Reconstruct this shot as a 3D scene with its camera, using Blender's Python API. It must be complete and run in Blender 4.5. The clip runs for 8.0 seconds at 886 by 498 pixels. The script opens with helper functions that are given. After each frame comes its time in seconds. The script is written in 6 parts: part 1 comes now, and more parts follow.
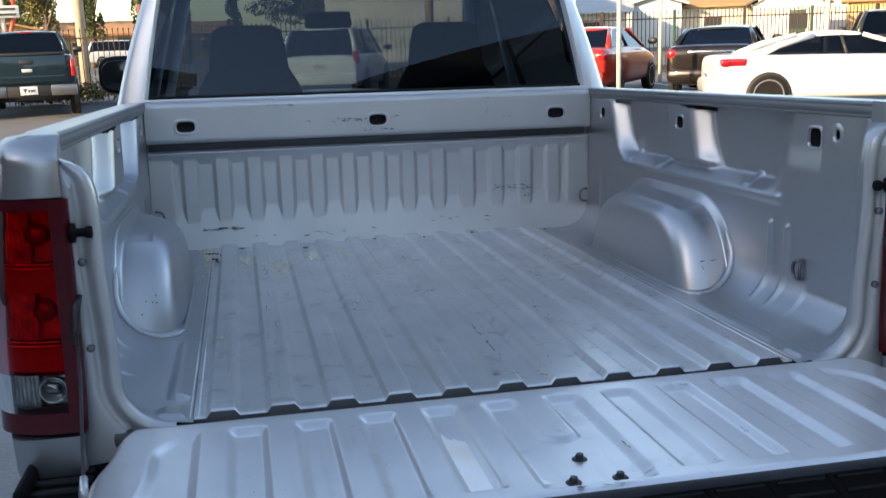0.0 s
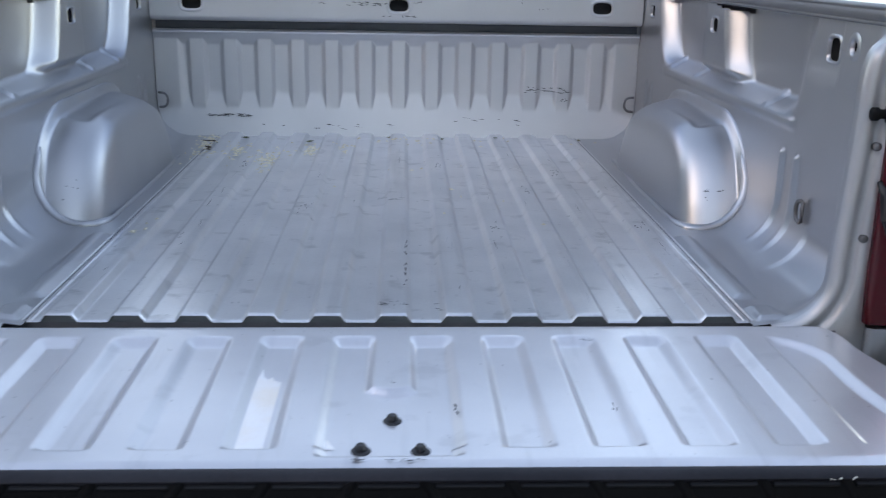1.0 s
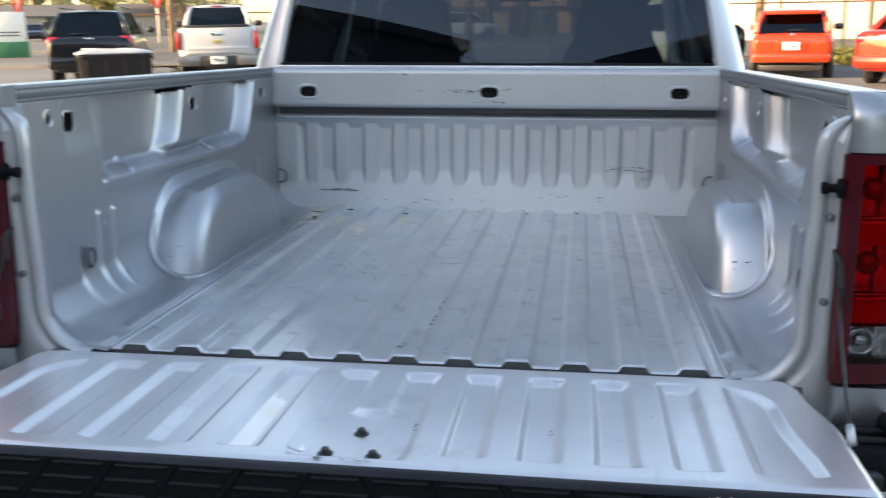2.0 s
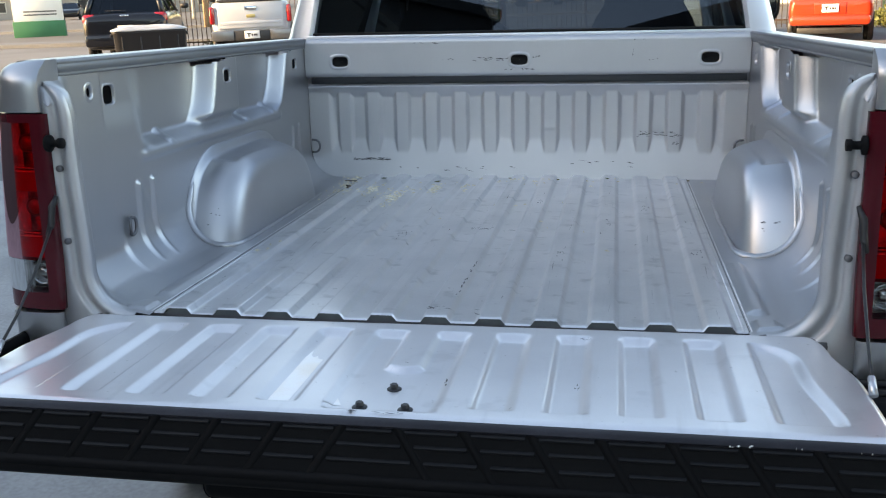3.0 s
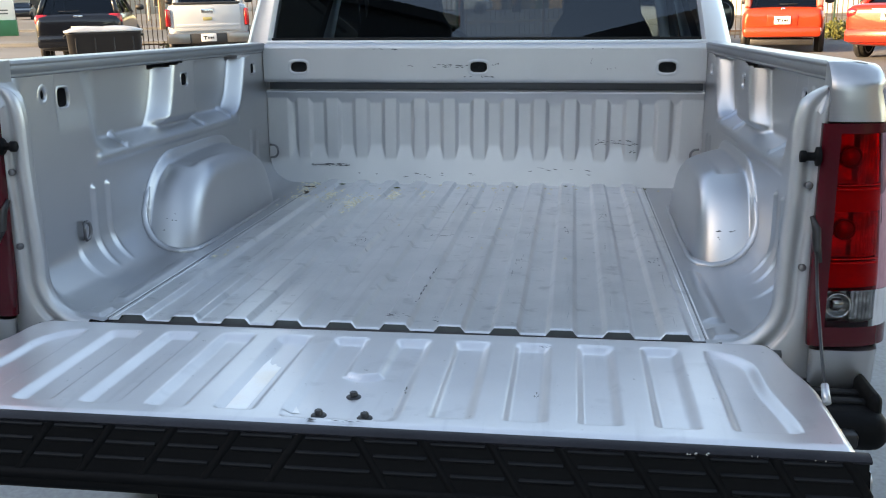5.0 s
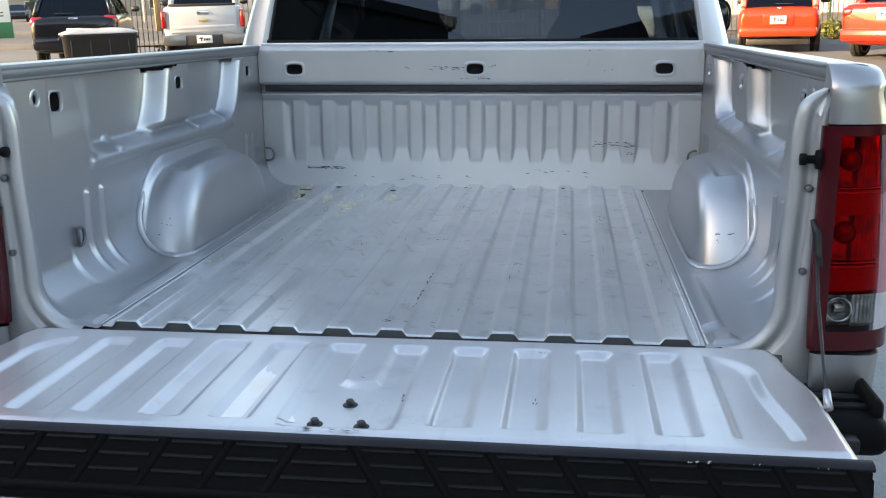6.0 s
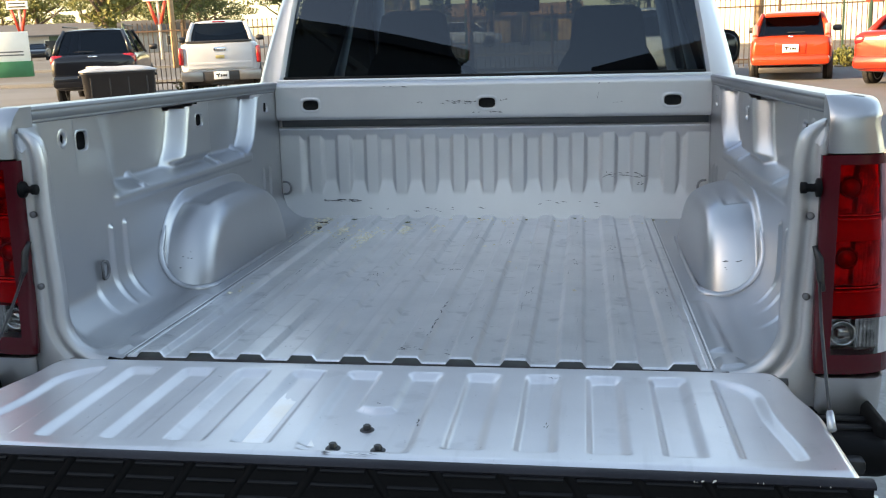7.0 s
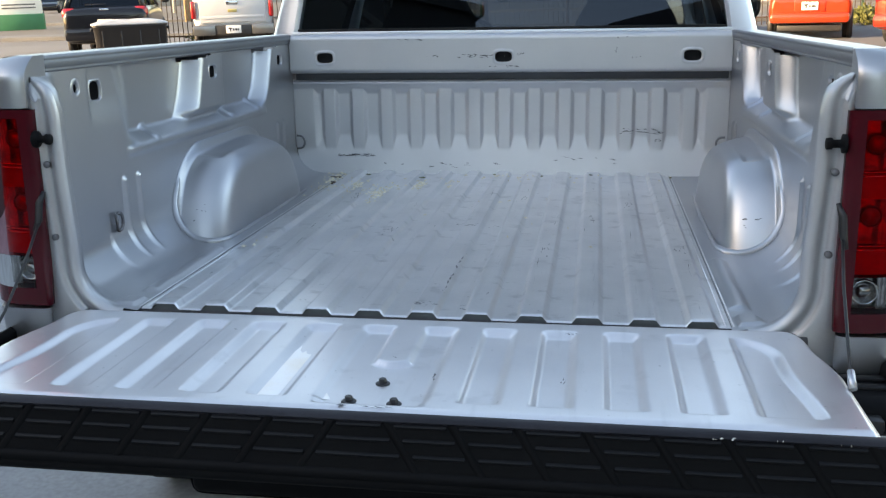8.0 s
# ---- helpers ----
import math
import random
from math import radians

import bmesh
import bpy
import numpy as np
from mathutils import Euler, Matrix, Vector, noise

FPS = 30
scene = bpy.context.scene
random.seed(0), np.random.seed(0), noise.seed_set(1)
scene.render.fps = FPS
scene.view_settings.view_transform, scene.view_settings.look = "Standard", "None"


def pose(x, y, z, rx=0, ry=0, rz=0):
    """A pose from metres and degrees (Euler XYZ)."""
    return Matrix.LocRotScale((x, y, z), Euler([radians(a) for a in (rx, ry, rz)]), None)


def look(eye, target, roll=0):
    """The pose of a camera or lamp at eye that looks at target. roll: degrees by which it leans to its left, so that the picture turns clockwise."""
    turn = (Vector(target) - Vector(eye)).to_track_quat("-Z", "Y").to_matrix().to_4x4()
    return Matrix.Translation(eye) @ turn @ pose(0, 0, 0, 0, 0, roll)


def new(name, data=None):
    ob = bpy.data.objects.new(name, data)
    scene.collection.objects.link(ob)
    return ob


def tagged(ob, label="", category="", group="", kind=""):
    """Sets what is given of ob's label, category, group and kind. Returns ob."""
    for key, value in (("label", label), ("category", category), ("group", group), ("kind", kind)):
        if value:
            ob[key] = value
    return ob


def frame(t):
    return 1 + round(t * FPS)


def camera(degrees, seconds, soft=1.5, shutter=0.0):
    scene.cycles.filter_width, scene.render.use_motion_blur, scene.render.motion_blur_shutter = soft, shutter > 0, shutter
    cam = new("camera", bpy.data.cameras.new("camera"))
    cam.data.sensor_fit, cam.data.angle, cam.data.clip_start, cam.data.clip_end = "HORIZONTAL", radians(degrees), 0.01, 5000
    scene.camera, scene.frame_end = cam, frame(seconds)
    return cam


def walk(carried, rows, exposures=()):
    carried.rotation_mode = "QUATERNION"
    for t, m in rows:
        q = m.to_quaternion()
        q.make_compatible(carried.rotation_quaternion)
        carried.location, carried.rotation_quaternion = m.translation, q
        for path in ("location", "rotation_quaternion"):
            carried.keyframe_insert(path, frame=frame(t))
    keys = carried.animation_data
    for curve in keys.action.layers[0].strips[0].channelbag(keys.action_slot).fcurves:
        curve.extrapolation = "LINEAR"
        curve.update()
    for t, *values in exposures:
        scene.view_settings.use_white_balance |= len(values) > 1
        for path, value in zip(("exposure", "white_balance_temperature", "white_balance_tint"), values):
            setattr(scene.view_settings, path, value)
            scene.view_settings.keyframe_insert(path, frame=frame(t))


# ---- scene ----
# The truck stands slightly nose-down on the lot: its own frame is turned by RAKE.
RAKE = pose(0, 0, 0, -1.75, 0.8)
cam = camera(49.54, 8.0, soft=1.15, shutter=0.35)
PATH = [
    (0, (-0.481, -1.706, 1.414), (-0.084, 0.218, 1.038), -1.6),
    (0.1, (-0.459, -1.693, 1.407), (-0.077, 0.228, 1.005), -1.6),
    (0.2, (-0.427, -1.676, 1.407), (-0.098, 0.244, 0.95), -1.8),
    (0.3, (-0.386, -1.663, 1.406), (-0.156, 0.258, 0.899), -2.7),
    (0.5, (-0.277, -1.614, 1.379), (-0.163, 0.32, 0.88), -2.8),
    (0.7, (-0.136, -1.585, 1.384), (-0.066, 0.342, 0.854), -0.5),
    (1, (0.013, -1.487, 1.373), (0.099, 0.426, 0.797), 1.0),
    (1.2, (0.065, -1.47, 1.381), (0.148, 0.449, 0.823), -0.0),
    (1.3, (0.094, -1.477, 1.383), (0.169, 0.448, 0.847), 0.1),
    (1.5, (0.169, -1.535, 1.395), (0.156, 0.42, 0.975), -1.2),
    (1.7, (0.245, -1.614, 1.382), (0.12, 0.33, 0.928), -0.7),
    (1.8, (0.278, -1.656, 1.38), (0.132, 0.28, 0.901), -0.1),
    (2, (0.323, -1.735, 1.395), (0.048, 0.202, 0.98), 0.0),
    (2.2, (0.334, -1.749, 1.386), (-0.023, 0.172, 0.957), -1.2),
    (3.3, (0.344, -1.787, 1.388), (0.011, 0.127, 0.912), -1.0),
    (3.5, (0.345, -1.786, 1.388), (0.027, 0.13, 0.911), -0.8),
    (4, (0.344, -1.784, 1.391), (0.077, 0.142, 0.923), -0.5),
    (4.5, (0.34, -1.781, 1.39), (0.082, 0.147, 0.928), -0.3),
    (5.8, (0.334, -1.765, 1.392), (0.073, 0.164, 0.931), -0.3),
    (6, (0.334, -1.76, 1.394), (0.081, 0.17, 0.934), -0.5),
    (6.5, (0.341, -1.782, 1.401), (0.081, 0.155, 0.974), -0.8),
    (7, (0.348, -1.816, 1.404), (0.061, 0.123, 1.008), -1.3),
    (7.5, (0.342, -1.82, 1.404), (0.031, 0.109, 0.978), -1.4),
    (8, (0.335, -1.8, 1.393), (0.026, 0.116, 0.912), -0.9),
]
walk(cam, [(t, RAKE @ look(eye, target, roll)) for t, eye, target, roll in PATH],
     exposures=[(0, 1.65, 7850, 13), (0.3, 1.9, 8450, 14), (0.5, 2.22, 8950, 16), (1.0, 2.22, 9050, 20), (1.5, 2.08, 9150, 16), (2.0, 2.18, 9050, 15), (3.5, 2.21, 9250, 13), (4.5, 2.22, 9250, 13), (6.0, 2.23, 9250, 13), (7.0, 2.19, 9350, 12), (8.0, 2.22, 9250, 13)])

# ---- light: low evening sun, kept off the truck by an added side block, open sky ----
SUN_ELEV, SUN_AZ = radians(18), radians(242)      # azimuth clockwise from +y
world = bpy.data.worlds.new("world")
scene.world = world
world.use_nodes = True
_n, _l = world.node_tree.nodes, world.node_tree.links
sky = _n.new("ShaderNodeTexSky")
sky.sky_type, sky.sun_disc = "NISHITA", False
sky.sun_elevation, sky.sun_rotation = SUN_ELEV, SUN_AZ
sky.air_density, sky.dust_density, sky.ozone_density = 1.0, 0.7, 2.0
_l.new(sky.outputs[0], _n["Background"].inputs[0])
_n["Background"].inputs[1].default_value = 0.15
sun = new("sun", bpy.data.lights.new("sun", "SUN"))
sun.data.energy, sun.data.angle, sun.data.color = 3.6, radians(0.5), (1.0, 0.80, 0.56)
_sd = Vector((math.sin(SUN_AZ) * math.cos(SUN_ELEV), math.cos(SUN_AZ) * math.cos(SUN_ELEV), math.sin(SUN_ELEV)))
sun.matrix_world = look(_sd * 100, (0, 0, 0))


# ---- materials ----
def mat(name, color, rough=0.5, metal=0.0, grain=0.0, scale=40.0, bump=0.0, spec=0.5, coat=0.0, color2=None, blotch=3.0, amount=0.5,
        emit=0.0, rough2=None, detail=6):
    """Principled material with variation at two scales: blotches towards color2, fine grain, bump."""
    m = bpy.data.materials.new(name)
    m.use_nodes = True
    n, l = m.node_tree.nodes, m.node_tree.links
    p = n["Principled BSDF"]
    p.inputs["Roughness"].default_value = rough
    p.inputs["Metallic"].default_value = metal
    p.inputs["Specular IOR Level"].default_value = spec
    p.inputs["Coat Weight"].default_value = coat
    p.inputs["Coat Roughness"].default_value = 0.06
    p.inputs["Base Color"].default_value = (*color, 1)
    if emit:
        p.inputs["Emission Color"].default_value = (*color, 1)
        p.inputs["Emission Strength"].default_value = emit
    co = n.new("ShaderNodeTexCoord")
    last = None
    if color2 or grain or rough2 is not None:
        big = n.new("ShaderNodeTexNoise")
        big.inputs["Scale"].default_value, big.inputs["Detail"].default_value = blotch, detail
        l.new(co.outputs["Object"], big.inputs["Vector"])
        ramp = n.new("ShaderNodeMapRange")
        ramp.inputs[1].default_value, ramp.inputs[2].default_value = 0.38, 0.68
        ramp.inputs[4].default_value = amount
        l.new(big.outputs["Fac"], ramp.inputs[0])
        mix = n.new("ShaderNodeMix")
        mix.data_type = "RGBA"
        mix.inputs[6].default_value, mix.inputs[7].default_value = (*color, 1), (*(color2 or color), 1)
        l.new(ramp.outputs[0], mix.inputs[0])
        last = mix.outputs[2]
        if rough2 is not None:
            rr = n.new("ShaderNodeMapRange")
            rr.inputs[1].default_value, rr.inputs[2].default_value = 0.35, 0.7
            rr.inputs[3].default_value, rr.inputs[4].default_value = rough, rough2
            l.new(big.outputs["Fac"], rr.inputs[0])
            l.new(rr.outputs[0], p.inputs["Roughness"])
    if grain or bump:
        fine = n.new("ShaderNodeTexNoise")
        fine.inputs["Scale"].default_value, fine.inputs["Detail"].default_value = scale, 4
        l.new(co.outputs["Object"], fine.inputs["Vector"])
        if grain:
            g = n.new("ShaderNodeMapRange")
            g.inputs[3].default_value, g.inputs[4].default_value = 1 - grain, 1 + grain
            l.new(fine.outputs["Fac"], g.inputs[0])
            mul = n.new("ShaderNodeMix")
            mul.data_type, mul.blend_type = "RGBA", "MULTIPLY"
            mul.inputs[0].default_value = 1
            l.new(last, mul.inputs[6])
            l.new(g.outputs[0], mul.inputs[7])
            last = mul.outputs[2]
        if bump:
            b = n.new("ShaderNodeBump")
            b.inputs["Strength"].default_value, b.inputs["Distance"].default_value = bump, 0.004
            l.new(fine.outputs["Fac"], b.inputs["Height"])
            l.new(b.outputs[0], p.inputs["Normal"])
    if last:
        l.new(last, p.inputs["Base Color"])
    return m


def glass(name, tint, rough=0.0, clear=0.5, ior=1.45, gloss=(1, 1, 1)):
    """A thin pane: tinted straight view with mirror gloss by Fresnel."""
    m = bpy.data.materials.new(name)
    m.use_nodes = True
    n, l = m.node_tree.nodes, m.node_tree.links
    n.remove(n["Principled BSDF"])
    tr, gl, mx, fr = (n.new("ShaderNode" + k) for k in ("BsdfTransparent", "BsdfGlossy", "MixShader", "Fresnel"))
    tr.inputs[0].default_value = (*[c * clear for c in tint], 1)
    gl.inputs["Roughness"].default_value = rough
    gl.inputs[0].default_value = (*gloss, 1)
    fr.inputs[0].default_value = ior
    l.new(fr.outputs[0], mx.inputs[0])
    l.new(tr.outputs[0], mx.inputs[1])
    l.new(gl.outputs[0], mx.inputs[2])
    l.new(mx.outputs[0], n["Material Output"].inputs[0])
    return m


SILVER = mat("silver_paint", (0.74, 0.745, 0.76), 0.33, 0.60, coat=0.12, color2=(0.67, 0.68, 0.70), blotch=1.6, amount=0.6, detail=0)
# Darker copies of the silver paint: these panels' shade sits in the colour.
WALL_SHADED = mat("shaded_silver_wall", (0.47, 0.475, 0.487), 0.33, 0.90, grain=0.03, scale=400, color2=(0.42, 0.425, 0.437), blotch=2, amount=0.6, rough2=0.38)
# Rail's inner face, darkened further: its shade is put into the colour.
RAIL_SHADED = mat("shaded_rail_grey", (0.19, 0.195, 0.205), 0.45, 0.35, grain=0.04, scale=300, color2=(0.155, 0.16, 0.168), blotch=2, amount=0.6)
# Front wall copy, less darkened; its shade is in the colour too.
FRONT_SHADED = mat("shaded_silver_front", (0.54, 0.54, 0.546), 0.42, 0.62, grain=0.03, scale=400, color2=(0.46, 0.465, 0.475), blotch=3, amount=0.6, rough2=0.48)


def bed_paint():
    """Worn floor paint: grain, long dirty streaks along the bed, smudges and rubbed patches."""
    m = mat("worn_silver_bed", (0.725, 0.72, 0.722), 0.28, 0.77, grain=0.06, scale=180, color2=(0.59, 0.593, 0.600), blotch=7.0, amount=0.7)
    n, l = m.node_tree.nodes, m.node_tree.links
    p = n["Principled BSDF"]
    src = p.inputs["Base Color"].links[0].from_socket
    co = n.new("ShaderNodeTexCoord")
    for scale, lo, hi, dark, size in (((26, 1.2, 1), 0.56, 0.76, 0.84, 1.0), ((12, 14, 1), 0.59, 0.71, 0.78, 1.6), ((70, 50, 1), 0.68, 0.75, 0.65, 1.0)):
        mp, nz, mr, mx = (n.new("ShaderNode" + k) for k in ("Mapping", "TexNoise", "MapRange", "Mix"))
        mp.inputs["Scale"].default_value = scale
        nz.inputs["Scale"].default_value, nz.inputs["Detail"].default_value = size, 5
        l.new(co.outputs["Object"], mp.inputs[0])
        l.new(mp.outputs[0], nz.inputs["Vector"])
        l.new(nz.outputs["Fac"], mr.inputs[0])
        mr.inputs[1].default_value, mr.inputs[2].default_value = lo, hi
        mr.inputs[3].default_value, mr.inputs[4].default_value = 1.0, dark
        mx.data_type, mx.blend_type = "RGBA", "MULTIPLY"
        mx.inputs[0].default_value = 1
        l.new(src, mx.inputs[6])
        l.new(mr.outputs[0], mx.inputs[7])
        src = mx.outputs[2]
    l.new(src, p.inputs["Base Color"])
    return m


BED = bed_paint()


def gate_paint():
    """Tailgate paint: silver with a clear coat, cloudy rubbed patches and fine streaks."""
    m = mat("rubbed_gate_silver", (0.71, 0.705, 0.722), 0.31, 0.66, grain=0.03, scale=350, coat=0.22, color2=(0.60, 0.598, 0.622), blotch=4.5, amount=0.8)
    n, l = m.node_tree.nodes, m.node_tree.links
    p = n["Principled BSDF"]
    src = p.inputs["Base Color"].links[0].from_socket
    co = n.new("ShaderNodeTexCoord")
    for scale, lo, hi, dark in (((30, 3, 1), 0.60, 0.76, 0.88), ((11, 13, 1), 0.62, 0.70, 0.90), ((90, 70, 1), 0.69, 0.76, 0.72)):
        mp, nz, mr, mx = (n.new("ShaderNode" + k) for k in ("Mapping", "TexNoise", "MapRange", "Mix"))
        mp.inputs["Scale"].default_value = scale
        nz.inputs["Scale"].default_value, nz.inputs["Detail"].default_value = 1.0, 5
        l.new(co.outputs["Object"], mp.inputs[0])
        l.new(mp.outputs[0], nz.inputs["Vector"])
        l.new(nz.outputs["Fac"], mr.inputs[0])
        mr.inputs[1].default_value, mr.inputs[2].default_value = lo, hi
        mr.inputs[3].default_value, mr.inputs[4].default_value = 1.0, dark
        mx.data_type, mx.blend_type = "RGBA", "MULTIPLY"
        mx.inputs[0].default_value = 1
        l.new(src, mx.inputs[6])
        l.new(mr.outputs[0], mx.inputs[7])
        src = mx.outputs[2]
    l.new(src, p.inputs["Base Color"])
    return m


GATE = gate_paint()
DULL = mat("dull_silver", (0.50, 0.51, 0.52), 0.5, 0.4, grain=0.06, scale=200, color2=(0.42, 0.43, 0.45), blotch=6)
STICKER = mat("faded_sticker", (0.90, 0.90, 0.90), 0.30, grain=0.05, scale=300, color2=(0.86, 0.70, 0.50), blotch=16, amount=0.45, coat=0.4)
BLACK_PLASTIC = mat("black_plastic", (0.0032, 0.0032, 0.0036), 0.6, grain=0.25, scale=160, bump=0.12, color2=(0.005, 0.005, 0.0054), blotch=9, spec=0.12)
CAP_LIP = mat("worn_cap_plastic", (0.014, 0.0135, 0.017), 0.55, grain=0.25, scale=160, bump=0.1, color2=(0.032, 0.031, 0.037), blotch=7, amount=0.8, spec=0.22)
# Ribs: a lighter copy of the black plastic with the catch-light painted in.
CAP_RIB_LIT = mat("lit_rib_plastic", (0.006, 0.006, 0.007), 0.5, grain=0.25, scale=160, bump=0.1, color2=(0.012, 0.012, 0.013), blotch=9, spec=0.22)
RUBBER = mat("rubber", (0.011, 0.011, 0.011), 0.8, grain=0.2, scale=90, bump=0.1, color2=(0.02, 0.019, 0.018), blotch=8, spec=0.2)
HOLLOW = mat("unlit_hollow", (0.01, 0.01, 0.011), 0.8, color2=(0.02, 0.02, 0.02), blotch=8)
CHROME = mat("chrome", (0.75, 0.76, 0.78), 0.10, 1.0, grain=0.03, scale=60, color2=(0.6, 0.6, 0.6), blotch=9)
STEEL = mat("dark_steel", (0.20, 0.20, 0.21), 0.45, 0.8, grain=0.2, scale=120, color2=(0.12, 0.11, 0.10), blotch=15)
ZINC = mat("zinc", (0.55, 0.56, 0.58), 0.35, 0.9, grain=0.1, scale=200, color2=(0.4, 0.4, 0.41), blotch=20)
# Plates in the rib-end openings: the hollow's shade is their dark colour.
RIB_HOLLOW_SHADE = mat("rib_hollow_shade_grey", (0.10, 0.115, 0.115), 0.5, 0.3, grain=0.2, scale=80, color2=(0.09, 0.09, 0.09), blotch=20)
BOLT = mat("black_bolt", (0.03, 0.03, 0.032), 0.4, 0.5, color2=(0.05, 0.05, 0.05), blotch=40)
SILL = mat("sill_grey", (0.09, 0.09, 0.095), 0.6, 0.3, grain=0.2, scale=80, color2=(0.10, 0.10, 0.10), blotch=12)
TINT = glass("tinted_glass", (0.50, 0.64, 0.74), clear=0.15, ior=1.5, gloss=(0.58, 0.69, 0.86))
PRIVACY = glass("privacy_glass", (0.3, 0.35, 0.4), clear=0.05, ior=1.3, gloss=(0.2, 0.2, 0.2))
CLEAR = glass("clear_glass", (0.85, 0.9, 0.9), clear=0.9)
FABRIC = mat("dark_fabric", (0.03, 0.032, 0.036), 0.9, grain=0.2, scale=150, color2=(0.045, 0.045, 0.05), blotch=6)
SCUFF = mat("black_scuff", (0.05, 0.05, 0.055), 0.7, color2=(0.16, 0.16, 0.17), blotch=60, amount=0.8)
LEAF_DRY = mat("dry_seed", (0.88, 0.82, 0.66), 0.8, color2=(0.52, 0.43, 0.27), blotch=90, amount=0.8)
CONCRETE = mat("lot_ground", (0.118, 0.121, 0.128), 0.9, grain=0.16, scale=25, bump=0.25, color2=(0.080, 0.083, 0.088), blotch=0.35, amount=0.8)
APRON = mat("pale_apron", (0.36, 0.355, 0.35), 0.9, grain=0.3, scale=60, bump=0.3, color2=(0.27, 0.265, 0.26), blotch=2.0, amount=0.8)
ASPHALT = mat("asphalt", (0.085, 0.083, 0.082), 0.85, grain=0.2, scale=20, bump=0.2, color2=(0.06, 0.06, 0.06), blotch=0.4)
PAINTED_LINE = mat("line_paint", (0.55, 0.54, 0.50), 0.7, grain=0.2, scale=12, color2=(0.35, 0.34, 0.32), blotch=3)


# ---- helpers ----
def part(name, bm, material, parent=None, label="", smooth=True):
    me = bpy.data.meshes.new(name)
    bm.to_mesh(me)
    bm.free()
    me.materials.append(material)
    if smooth:
        for f in me.polygons:
            f.use_smooth = True
    ob = new(name, me)
    if parent:
        ob.parent = parent
    if label:
        ob["label"] = label
    return ob


def soft_edges(ob, angle=35):
    """Smooth shading that keeps edges sharper than the angle."""
    ob.data.set_sharp_from_angle(angle=radians(angle))
    return ob


def sm(a, b, x):
    t = np.clip((x - a) / (b - a), 0, 1)
    return t * t * (3 - 2 * t)


def inside(a, b, w, x):
    """1 between a and b, falling smoothly over w outside of them."""
    return sm(a - w, a, x) * (1 - sm(b, b + w, x))


def sheet(name, P, material, parent=None, label="", keep=None, flip=False):
    """A mesh over a grid of points P[i, j]; keep(face centres) picks the faces."""
    ni, nj = P.shape[:2]
    idx = np.arange(ni * nj).reshape(ni, nj)
    q = np.stack([idx[:-1, :-1], idx[1:, :-1], idx[1:, 1:], idx[:-1, 1:]], -1).reshape(-1, 4)
    v = P.reshape(-1, 3)
    if keep is not None:
        q = q[keep(v[q].mean(1))]
    if flip:
        q = q[:, ::-1]
    me = bpy.data.meshes.new(name)
    me.from_pydata(v.tolist(), [], q.tolist())
    me.materials.append(material)
    for f in me.polygons:
        f.use_smooth = True
    ob = new(name, me)
    if parent:
        ob.parent = parent
    if label:
        ob["label"] = label
    return ob


def add_box(bm, c, s, bevel=0.0, seg=2, m=None):
    r = bmesh.ops.create_cube(bm, size=1, matrix=Matrix.Translation(c) @ Matrix.Diagonal((*s, 1)))
    vs = r["verts"]
    if bevel:
        es = list({e for v in vs for e in v.link_edges})
        b = bmesh.ops.bevel(bm, geom=es, offset=bevel, segments=seg, affect="EDGES", profile=0.5)
        vs = list({v for f in b["faces"] for v in f.verts} | {v for v in vs if v.is_valid})
    if m is not None:
        bmesh.ops.transform(bm, matrix=m, verts=vs)
    return vs


def box_part(name, c, s, material, parent, label="", bevel=0.0, m=None, seg=2):
    bm = bmesh.new()
    add_box(bm, c, s, bevel, seg, m)
    return soft_edges(part(name, bm, material, parent, label), 40)


def loft(bm, rings, close=True, caps=True):
    """Skin between rings of equally many points."""
    vv = [[bm.verts.new(p) for p in r] for r in rings]
    n = len(rings[0])
    for a, b in zip(vv, vv[1:]):
        for i in range(n if close else n - 1):
            j = (i + 1) % n
            bm.faces.new((a[i], a[j], b[j], b[i]))
    if caps and close:
        bm.faces.new(vv[0][::-1])
        bm.faces.new(vv[-1])
    bmesh.ops.recalc_face_normals(bm, faces=bm.faces)
    return vv


def tube(bm, pts, r, n=10, caps=True):
    """A round bar along points; r a number or one for each point."""
    pts = [Vector(p) for p in pts]
    rs = r if isinstance(r, (list, tuple)) else [r] * len(pts)
    rings = []
    for i, p in enumerate(pts):
        d = (pts[min(i + 1, len(pts) - 1)] - pts[max(i - 1, 0)]).normalized()
        a = d.orthogonal().normalized() if i == 0 else (ref - d * ref.dot(d)).normalized()
        ref = a
        b = d.cross(a)
        rings.append([p + rs[i] * (math.cos(2 * math.pi * k / n) * a + math.sin(2 * math.pi * k / n) * b) for k in range(n)])
    loft(bm, rings, True, caps)


def disc_stack(bm, axis_m, prof, n=20):
    """A turned shape: prof is (radius, height) pairs along local z, placed by axis_m."""
    rings = [[axis_m @ Vector((r * math.cos(2 * math.pi * k / n), r * math.sin(2 * math.pi * k / n), h)) for k in range(n)] for r, h in prof]
    loft(bm, rings, True, True)


def obround(w, h, e=4.0, n=24):
    """Points of a rounded rectangle (superellipse) of width w and height h."""
    out = []
    for k in range(n):
        a = 2 * math.pi * (k + 0.5) / n
        c, s = math.cos(a), math.sin(a)
        out.append((w / 2 * math.copysign(abs(c) ** (2 / e), c), h / 2 * math.copysign(abs(s) ** (2 / e), s)))
    return out


